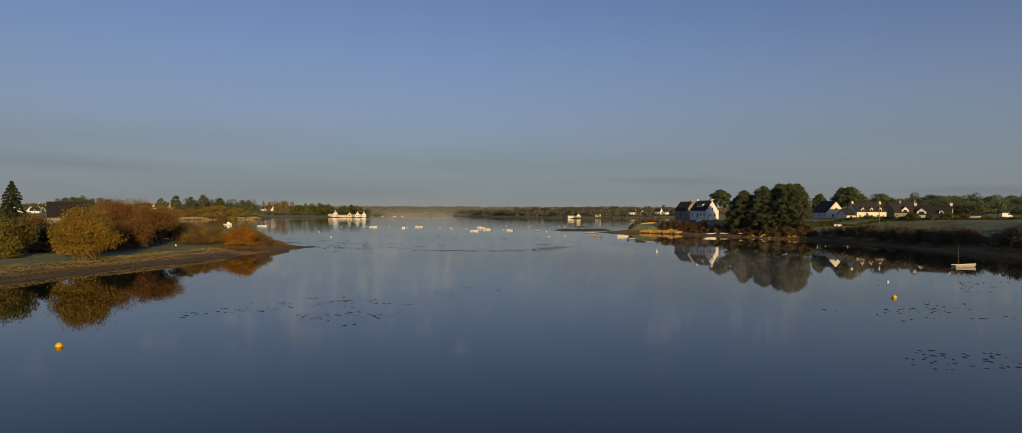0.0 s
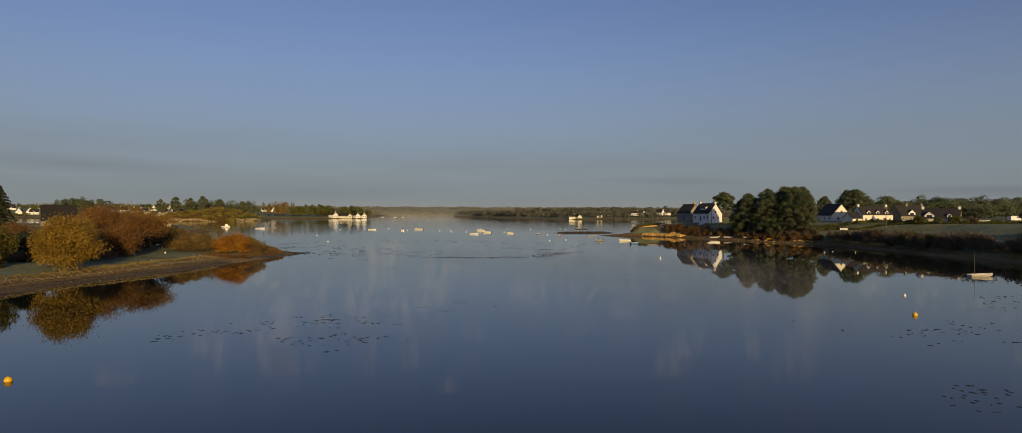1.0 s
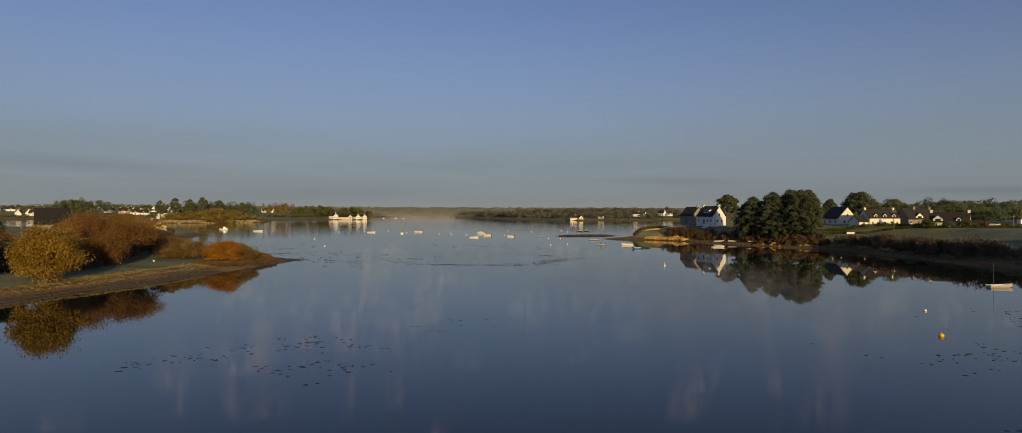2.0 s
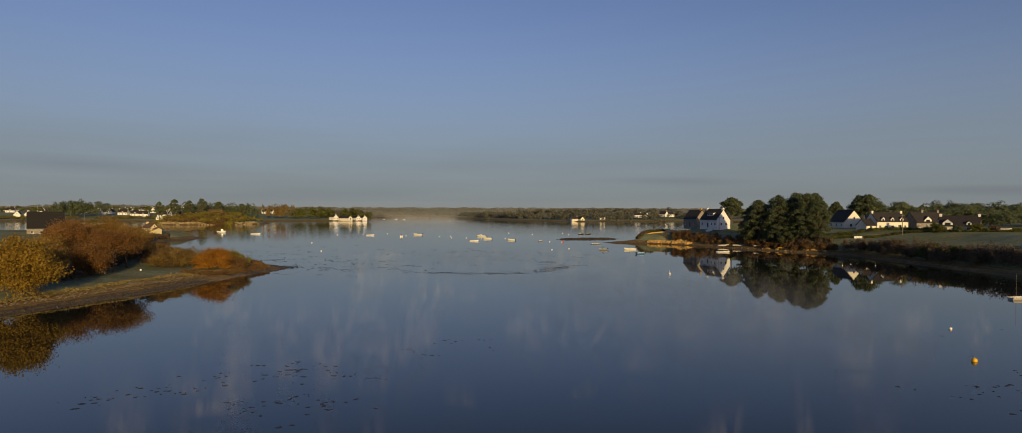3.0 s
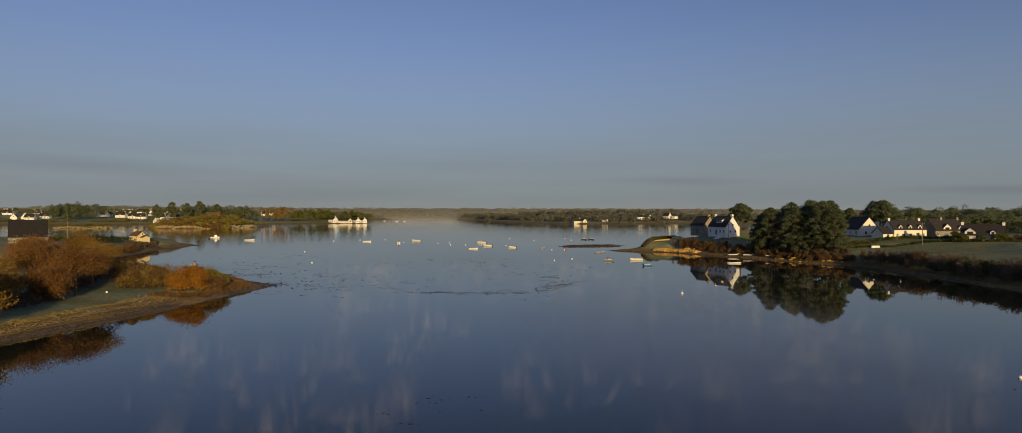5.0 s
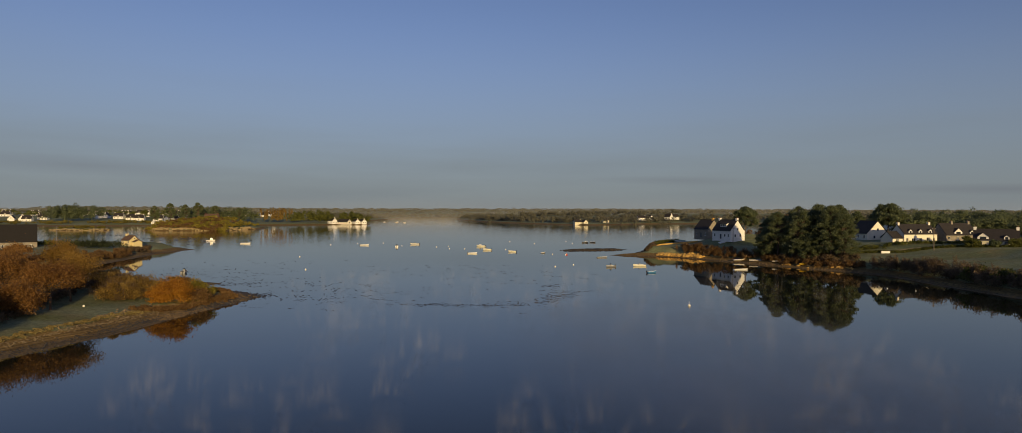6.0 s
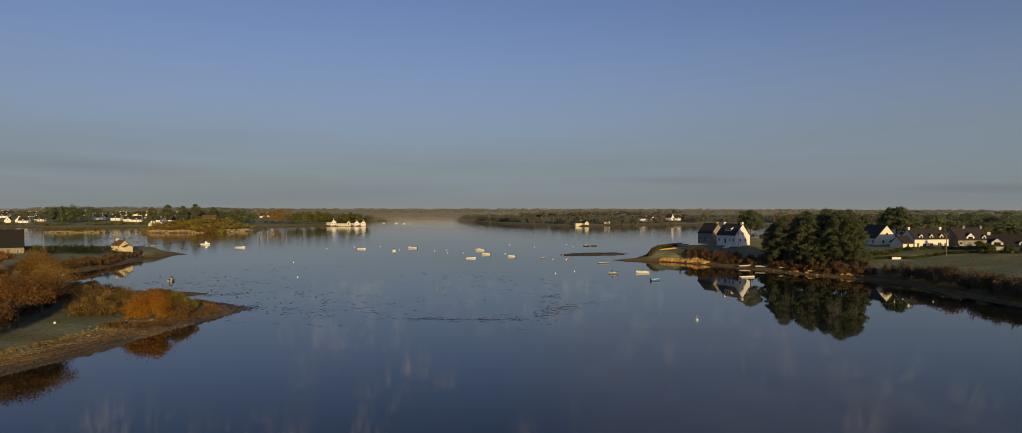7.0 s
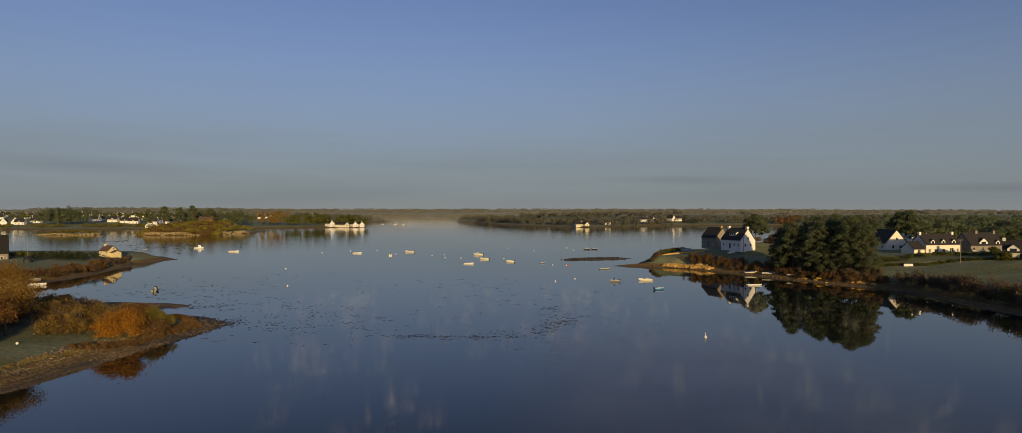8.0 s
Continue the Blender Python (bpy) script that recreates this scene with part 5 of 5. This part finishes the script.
for wx in (-1.5, 1.6):
    for wy in (-0.95, 0.75):
        tyre = part("wheel", Shape().tube((wx, wy, 0.34), (wx, wy + 0.2, 0.34), 0.34, 0.34, 14), MAT_HULL_DARK, van)
        part("rim", Shape().tube((wx, wy - 0.01, 0.34), (wx, wy + 0.21, 0.34), 0.19, 0.19, 10), MAT_METAL, tyre)
boat("trailer_boat", "grey covered boat standing at the field wall", 176, 257, -8, 6.0, 2.0, 1.3, MAT_HULL_SHADE_GREY, cover=MAT_HULL_SHADE_GREY, motor=False, z=ground_z(176, 257) + 0.15, group="")


def mixed_wood(name, label, spots, seed, material, size=1.3, per=110, tall=(9, 15), width=(5, 9), low=0.1):
    """A far wood: many crowns out of leaf clumps, in one object."""
    rng = np.random.default_rng(seed)
    blobs = []
    spots = np.asarray(spots, float)
    for (x, y), z in zip(spots.tolist(), land(spots[:, 0], spots[:, 1]).tolist()):
        h, w = rng.uniform(*tall), rng.uniform(*width)
        for _ in range(5):
            k = rng.uniform(low + 0.15, 0.85)
            rr = w * 0.3 * rng.uniform(0.7, 1.3)
            blobs.append((x + rng.normal(0, w * 0.2), y + rng.normal(0, w * 0.2), z + h * k, rr, rr, h * 0.2 * rng.uniform(0.8, 1.3)))
    p, d = blob_points(rng, blobs, len(spots) * per, 0.4)
    return tagged(new(name, quads_mesh(name, leaves(rng, p, d + np.array([0, -0.3, 0.4]), size, 0.4, 1.2), material)), label, "trees", "", "stuff")


mixed_wood("wood", "dark mixed wood behind the houses of the point", along([(190, 340), (240, 338), (300, 330), (420, 330)], 80, 10, 20), 21, MAT_PINE, 0.6, 380, (8.5, 12), (8, 13))
mixed_wood("wood", "green trees beside the houses of the point", along([(196, 300), (230, 305), (300, 300)], 22, 6, 22), 23, MAT_PINE, 0.5, 480, (5, 8), (6, 9))
mixed_wood("wood", "dark wood inland of the point", np.vstack([along([(170, 405), (260, 430), (400, 450), (700, 480)], 120, 18, 24), along([(260, 560), (400, 600), (800, 640)], 90, 30, 26)]), 25, MAT_PINE, 0.8, 240, (9, 14), (8, 12))
mixed_wood("wood", "rusty autumn trees behind the pines of the point", along([(134, 395), (150, 408), (172, 420)], 20, 7, 27), 28, MAT_BRACKEN, 0.6, 300, (5, 8), (6, 9))

mixed_wood("wood", "dense green domed trees behind the houses of the point", along([(180, 336), (205, 332), (225, 330), (255, 330)], 34, 4, 83), 84, MAT_PINE, 0.5, 900, (8, 11.5), (9, 14), 0.0)

# ---- the far shores ----
mixed_wood("far_wood", "low green bushes along the village shore", along([(-760, 935), (-660, 915), (-585, 905), (-520, 915), (-470, 925)], 90, 6, 85), 86, MAT_OLIVE, 0.9, 130, (2.0, 4.5), (5, 9), 0.0)
mixed_wood("far_wood", "brown woods along the far shore, haze greyed into their colour", np.vstack([along([(-120, 1660), (-40, 1350), (0, 1215), (64, 1075), (110, 1040)], 230, 14, 30),
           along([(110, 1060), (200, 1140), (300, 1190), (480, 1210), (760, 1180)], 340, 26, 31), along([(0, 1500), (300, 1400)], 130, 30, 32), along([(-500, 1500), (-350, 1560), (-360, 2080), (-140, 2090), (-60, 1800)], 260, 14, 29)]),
           33, MAT_HAZED_WOOD, 1.4, 110, (7, 12), (10, 17), 0.0)
mixed_wood("far_wood", "rust-brown autumn wood on the far shore", along([(424, 1146), (452, 1146)], 18, 4, 87), 88, MAT_BRACKEN, 1.2, 190, (9, 14), (9, 13), 0.0)
mixed_wood("far_wood", "brown wood behind the promontory houses, haze greyed into its colour", along([(-345, 1180), (-325, 1310), (-330, 1480)], 110, 10, 34), 35, MAT_HAZED_WOOD, 1.2, 170, (9, 13), (9, 14), 0.0)
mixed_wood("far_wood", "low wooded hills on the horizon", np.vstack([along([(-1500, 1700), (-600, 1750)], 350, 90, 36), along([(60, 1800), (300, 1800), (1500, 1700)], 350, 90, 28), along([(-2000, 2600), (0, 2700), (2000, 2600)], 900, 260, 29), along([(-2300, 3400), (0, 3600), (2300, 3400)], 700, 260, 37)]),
           38, MAT_HAZED_WOOD, 2.8, 40, (6, 10), (24, 40))
mixed_wood("far_wood", "dark pines on the village shore", np.vstack([along([(-650, 965), (-610, 950), (-575, 950)], 46, 10, 39), along([(-450, 935), (-370, 950)], 40, 10, 40)]), 40, MAT_PINE, 1.2, 220, (17, 24), (10, 15))
mixed_wood("far_wood", "trees between the village houses", along([(-1000, 1180), (-700, 1120), (-480, 1080), (-360, 1060)], 130, 30, 41), 42, MAT_GREEN, 1.3, 110, (6, 11), (7, 11))
mixed_wood("far_wood", "green trees on the shore beside the promontory houses", along([(-312, 985), (-285, 1000), (-262, 1005), (-225, 1030)], 60, 7, 43), 44, MAT_GREEN, 1.2, 240, (12, 18), (8, 11))
mixed_wood("far_wood", "tall leafless poplars on the far shore", along([(-352, 975), (-322, 985)], 30, 3, 45), 46, MAT_THIN, 0.9, 190, (18, 23), (2.5, 3.6))
mixed_wood("island_scrub", "bracken and green scrub on the island", np.stack([np.random.default_rng(47).uniform(-360, -283, 260), np.random.default_rng(48).uniform(0, 1, 260) ** 2 * 100 + 686], 1), 49, MAT_YELLOWGREEN, 0.7, 120, (2.2, 5), (4, 8))
mixed_wood("island_scrub", "rusty bracken on the island", np.stack([np.random.default_rng(57).uniform(-352, -290, 160), np.random.default_rng(58).uniform(0, 1, 160) ** 2 * 60 + 684], 1), 59, MAT_BRACKEN, 0.7, 110, (2, 4.5), (4, 8))
mixed_wood("island_scrub", "scrub on the low islet", along([(-450, 694), (-412, 696)], 26, 4, 61), 62, MAT_OLIVE, 0.8, 90, (1.5, 3), (4, 7))
stones("island_rocks", "pale rocks round the island's edge", along([(-370, 750), (-364, 692), (-341, 681), (-302, 686), (-284, 701), (-277, 745)], 420, 1.2, 63), 1.3, MAT_ISLEROCK, 64)
stones("island_rocks", "pale rocks round the islet's edge", along([(-458, 692), (-440, 684), (-420, 686), (-403, 693)], 140, 1.4, 65), 0.9, MAT_ISLEROCK, 66)
for i, (x, y, top, w) in enumerate(((-470, 905, 26, 14), (-455, 915, 30, 15), (-430, 905, 28, 14), (-411, 900, 31, 16), (-395, 915, 27, 14), (-370, 930, 24, 12))):
    z = ground_z(x, y)
    pine("pine", "dark umbrella pine on the far shore", x, y, z, top - z, w, 180 + i, 3000, 0.8, 0.25, 0, "pines on the far shore", 50)
house("brick_house", "red-brown house on the wooded far shore", -384, 880, 5.0, 10, 17, 8, 7.5, 10.5, MAT_BRICK, MAT_BROWN_ROOF, simple_openings(18, 4, 2), (-0.9, 0.9))

house("shore_house", "tall white gabled house with a slate roof on the far promontory", -262, 992, 1.8, -38, 11, 8.6, 3.8, 7.7, MAT_WHITE, MAT_SLATE, simple_openings(12, 3), (-0.9, 0.9),
      gable_windows=((1, -2, 1.0, 1.2, 1.4), (1, 2, 1.0, 1.2, 1.4), (1, 0, 5.0, 1.0, 1.2)))
house("shore_house", "long low cream house with a slate roof on the far promontory", -243, 985, 1.6, -26, 18, 9.4, 2.6, 6.1, MAT_SUN_TINTED_CREAM, MAT_SLATE, simple_openings(17, 5), (),
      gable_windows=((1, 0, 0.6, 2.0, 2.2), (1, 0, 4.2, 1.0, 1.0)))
for hx, hy in ((-228.5, 993), (-219.5, 995)):
    house("shore_house", "white gable-end house of a pair on the far promontory", hx, hy, 1.6, -46, 9, 7.2, 3.2, 6.4, MAT_WHITE, MAT_SLATE, simple_openings(11, 3), (0.9,),
          gable_windows=((1, -1.6, 0.9, 1.0, 1.4), (1, 1.6, 0.9, 1.0, 1.4), (1, 0, 4.4, 1.0, 1.2)), group="pair of gabled houses")
house("boat_shed", "long low white shed on the village shore", -467, 912, 1.9, 4, 19, 7, 2.6, 4.2, MAT_WHITE, MAT_WHITE, simple_openings(19, 5), ())
house("far_cottage", "cream cottage standing at the far waterside", 88, 1002, 1.4, 15, 10, 7, 3, 6.5, MAT_CREAM, MAT_SLATE, simple_openings(10, 3), (0.9,))
house("far_cottage", "cream cottage standing at the far waterside", 98, 1004, 1.4, -60, 9, 7, 3, 6.0, MAT_CREAM, MAT_SLATE, simple_openings(9, 2), (), gable_windows=((1, 0, 1.0, 1.2, 1.6),))
house("far_cottage", "white cottage on the far wooded shore", 203, 1128, 6.5, 12, 14, 8, 3, 6.5, MAT_WHITE, MAT_SLATE, simple_openings(14, 3), (0.9,))
house("far_cottage", "white cottage on the far wooded shore", 218, 1132, 6.5, -70, 9, 8, 3, 6.5, MAT_WHITE, MAT_SLATE, simple_openings(9, 2), ())
house("far_cottage", "white gabled house on the far wooded shore", 252, 1150, 7.5, -50, 12, 9, 3.5, 8.5, MAT_WHITE, MAT_SLATE, simple_openings(12, 3), (0.9,), gable_windows=((1, 0, 1.0, 1.2, 1.6),))
house("far_cottage", "white gabled house on the far wooded shore", 264, 1156, 7.5, 20, 11, 8, 3.5, 7.5, MAT_WHITE, MAT_SLATE, simple_openings(11, 3), ())
house("far_cottage", "cream house on the far wooded shore", 135, 1052, 3.2, 10, 9, 7, 3, 6, MAT_CREAM, MAT_SLATE, simple_openings(9, 2), ())

# the village
rng = np.random.default_rng(77)
village = house("village_house", "small white village house with a dark slate roof", -690, 1010, ground_z(-690, 1010), 10, 13, 8, 3.4, 8, MAT_WHITE, MAT_SLATE, simple_openings(13, 3, door=1), (-0.9, 0.9), ((0, 2.0),),
                gable_windows=((1, 0, 3.5, 1.0, 1.2), (-1, 0, 3.5, 1.0, 1.2)), group="village houses")
for i in range(64):
    x = rng.uniform(-1150, -430)
    y = rng.uniform(1000, 1330) + max(0, (-x - 700) * 0.1)
    copy_thing(village, pose(x, y, ground_z(x, y), 0, 0, rng.choice([-75, -60, 5, 15, 30, 80]) + rng.uniform(-8, 8)))
for x, y, a in ((-714, 980, -62), (-703, 985, -58), (-690, 978, 12), (-573, 1000, 8), (-562, 1005, -60), (-546, 985, 5), (-532, 980, 12), (-507, 985, 4), (-498, 988, -55), (-486, 985, 8), (-477, 988, 3), (-735, 960, 10)):
    copy_thing(village, pose(x, y, ground_z(x, y), 0, 0, a))

# ---- boats ----
boat("motor_boat", "cream open motor boat moored near the rocks", 44.8, 270.3, 185, 4.4, 1.7, 0.75, MAT_HULL_CREAM, console=True)
boat("dinghy", "small teal-blue dinghy with a black outboard", 44.0, 244.5, 20, 3.1, 1.4, 0.6, MAT_HULL_BLUE)
boat("motor_boat", "grey open boat with a console and outboard", 34.2, 266.5, 200, 3.4, 1.5, 0.65, MAT_HULL_GREY, console=True)
boat("dinghy", "low dark grey rowing boat", 37, 313, 15, 4.4, 1.4, 0.45, MAT_HULL_GREY, motor=False)
boat("dinghy", "low white rowing boat near the bank", 75.5, 255.5, 12, 5.0, 1.5, 0.42, MAT_HULL, motor=False)
BEACH = 0.12
boat("beached_boat", "white boat under a blue cover drawn up on the beach", 86.6, 291.0, 5, 4.6, 1.5, 0.5, MAT_HULL, cover=MAT_TARP_BLUE, motor=False, z=ground_z(86.6, 291.0) + BEACH, group="boats on the beach")
boat("beached_boat", "white boat drawn up on the beach below the pines", 91.0, 284.0, -15, 5.6, 1.3, 0.42, MAT_HULL_SHADE_GREY, motor=False, z=ground_z(91.0, 284.0) + BEACH, roll=8, group="boats on the beach")
boat("beached_boat", "white boat drawn up on the beach below the pines", 96.0, 276.0, -8, 4.8, 1.3, 0.42, MAT_HULL_SHADE_GREY, motor=False, z=ground_z(96.0, 276.0) + BEACH, roll=-8, group="boats on the beach")
boat("beached_boat", "yellow boat drawn up on the beach", 101.5, 265.5, -10, 5.0, 1.3, 0.5, MAT_HULL_YELLOW, motor=False, z=ground_z(101.5, 265.5) + BEACH, rim=MAT_HULL_YELLOW, group="boats on the beach")
boat("motor_boat", "cream open boat on its mooring", -0.6, 350.8, 170, 3.6, 1.5, 0.8, MAT_HULL_CREAM)
boat("dinghy", "low grey-white boat on its mooring", -18.5, 338.6, 8, 4.3, 1.5, 0.6, MAT_HULL)
boat("cabin_boat", "cream boat with a small cabin on its mooring", -17.9, 399.3, 170, 4.9, 1.9, 0.9, MAT_HULL_CREAM, cabin=0.7)
boat("motor_boat", "cream open boat on its mooring", -13.1, 366.2, 172, 4.3, 1.7, 0.9, MAT_HULL_CREAM, console=True)
boat("inflatable_boat", "white inflatable boat with black tubes and a console", -57.5, 422, 172, 5.4, 2.1, 1.0, MAT_HULL, console=True, rim=MAT_HULL_DARK)
boat("motor_boat", "white boat seen end-on with a black outboard", -62.8, 393.8, 98, 4.2, 1.9, 0.95, MAT_HULL, console=True)
boat("dinghy", "low white boat on its mooring", -84, 410.5, 8, 4.8, 1.7, 0.65, MAT_HULL)
boat("cabin_boat", "white cabin boat on its mooring", -193, 459, 15, 5.4, 2.1, 0.95, MAT_HULL, cabin=1.3)
boat("motor_boat", "long white open boat with an outboard", -157, 425, -8, 6.0, 2.0, 0.8, MAT_HULL, console=True)
boat("dinghy", "small dark dinghy on its mooring", -215.5, 439, 30, 2.6, 1.3, 0.5, MAT_HULL_GREY)
boat("motor_boat", "grey open boat with a console and outboard", -101.2, 240.2, 104, 4.2, 1.8, 0.85, MAT_HULL_GREY, console=True)
boat("dinghy", "white rowing boat at rest in the muddy creek", -145.2, 253.8, 18, 4.8, 1.7, 0.7, MAT_HULL, motor=False, z=0.05)
boat("beached_boat", "weathered wooden boat on the creek bank", -151.5, 262, -25, 5, 1.7, 0.8, MAT_WOODPOLE, motor=False, z=0.6, group="boats on the beach")
boat("dinghy", "dark dinghy on its mooring", 43.6, 447, 10, 3.6, 1.5, 0.7, MAT_HULL_DARK)
boat("dinghy", "dark dinghy on its mooring", 48.4, 449, -12, 3.2, 1.4, 0.7, MAT_HULL_DARK)
boat("tender", "small grey tender among the buoys", 13.7, 342.5, 25, 2.1, 1.1, 0.5, MAT_HULL_GREY, motor=False)
boat("sailing_dinghy", "white sailing dinghy with a slim bare mast", 85.2, 126.4, 4, 4.4, 1.5, 0.6, MAT_HULL_SHADE_GREY, motor=False, mast=4.2)
for x, y in ((-233, 1218), (-188, 1163), (-205, 1180), (-212, 1230)):
    boat("far_boat", "white boat far down the inlet", x, y, 8, 4.6, 1.8, 0.8, MAT_HULL_SHADE_GREY, cabin=0.6, group="far boats")

# ---- buoys ----
buoy("mooring_buoy", "round yellow mooring buoy", 45.3, 79.5, 0.27, MAT_BUOY_YELLOW)
buoy("mooring_buoy", "round yellow mooring buoy", -32.8, 48.9, 0.25, MAT_BUOY_YELLOW)
buoy("mooring_buoy", "white mooring buoy with a short post", 36.8, 169.9, 0.29, MAT_BUOY_WHITE, 0.5)
white = buoy("mooring_buoy", "small white mooring buoy", -67.4, 252.5, 0.27, MAT_BUOY_WHITE)
BUOYS = [(-89.3, 314.2), (-104.6, 416), (-79.1, 438.5), (-41.5, 394.3), (-3, 462.3), (17.6, 334.1), (23.2, 331.5), (-62, 405), (-36, 402), (-33, 378), (-25, 376),
         (-4, 372), (12, 435), (33, 465), (35, 440), (45, 462), (22, 275), (15, 267), (-93, 432)]
for i, (x, y) in enumerate(BUOYS):
    copy_thing(white, pose(x, y, 0, 3, 2, 31 * i))
buoy("mooring_buoy", "red mooring buoy among the moored boats", 23.7, 331.8, 0.45, MAT_BUOY_RED)
buoy("marker_buoy", "slim white marker float near the beach", 89.6, 197, 0.13, MAT_BUOY_WHITE, 0.6)
buoy("marker_buoy", "slim white marker float near the beach", 98.5, 197, 0.12, MAT_BUOY_WHITE, 0.4)
buoy("marker_buoy", "small white float near the beach", 94.3, 201.9, 0.14, MAT_BUOY_WHITE)
buoy("marker_buoy", "small white float lying in the weed", 54.6, 97.5, 0.2, MAT_BUOY_WHITE)


# ---- floating weed ----
def weed_patches(name, label, spots, size, seed):
    """Short chains of flat ragged seaweed flecks that lie on the water, a little proud of it."""
    rng = np.random.default_rng(seed)
    s = Shape()
    for x, y in spots:
        way = rng.normal(0, 0.5)
        for _ in range(int(rng.integers(1, 5))):
            n = 8
            r = size * rng.uniform(0.2, 0.9)
            a0, ln = way + rng.uniform(-0.6, 0.6), rng.uniform(0.8, 1.5)
            ring = []
            for i in range(n):
                a = math.tau * i / n
                k = r * rng.uniform(0.35, 1.2)
                px, py = math.cos(a) * k * ln, math.sin(a) * k
                ring.append((x + px * math.cos(a0) - py * math.sin(a0), y + px * math.sin(a0) + py * math.cos(a0), 0.004))
            s.add(ring + [(x, y, size * (0.05 + 0.14 * rng.random()))], [(i, (i + 1) % n, n) for i in range(n)])
            x, y = x + math.cos(way) * r * 3.2 + rng.normal(0, size), y + math.sin(way) * r * 3.2 + rng.normal(0, size * 2.0)
    return tagged(new(name, s.mesh(name, MAT_WEED)), label, "seaweed", "", "stuff")


WEED = "dark rafts of floating seaweed on the calm water"
weed_patches("floating_weed", WEED, np.vstack([along([(-24, 70), (-15, 76)], 28, 2.2, 200), along([(-32, 62), (-24, 70)], 18, 1.2, 201), along([(-18, 62), (-13, 64)], 16, 2.0, 202), along([(-10, 80), (-2, 90)], 8, 2, 220)]), 0.3, 203)
weed_patches("floating_weed", WEED, np.vstack([along([(27, 44), (33, 47)], 22, 1.4, 204), along([(34, 72), (50, 68)], 24, 5, 205), along([(56, 92), (70, 88)], 26, 5, 206), along([(60, 76), (64, 62)], 14, 4, 207)]), 0.3, 208)
weed_patches("floating_weed", WEED, np.vstack([along([(-26, 172), (-14, 170), (0, 171), (7, 175), (12, 184), (12, 194), (8, 208)], 130, 1.6, 209), along([(-22, 171), (2, 170)], 60, 0.4, 210), along([(7, 176), (12, 190)], 50, 1.8, 218)]), 0.36, 211)
weed_patches("floating_weed", WEED, np.vstack([along([(-70, 225), (-40, 190), (-24, 190)], 70, 8, 212), along([(-100, 300), (-85, 255), (-66, 232)], 50, 12, 213), along([(-40, 240), (-10, 262), (14, 205)], 110, 12, 214),
                                               along([(0, 168), (8, 172)], 18, 4, 215), along([(-110, 245), (-80, 220)], 90, 8, 216), along([(-70, 190), (-45, 180), (-28, 185)], 90, 9, 219)]), 0.42, 217)
weed_patches("floating_weed", WEED, np.vstack([along([(-63, 188), (-57, 184.5), (-54, 183.5)], 60, 1.3, 221), along([(-108, 211), (-90, 206), (-74, 208), (-66, 210)], 110, 2.2, 222)]), 0.45, 223)
weed_patches("weed_reef", "dark weed-covered reefs awash in the creek", along([(-330, 560), (-270, 520), (-215, 470), (-190, 430)], 45, 14, 224), 1.5, 225)
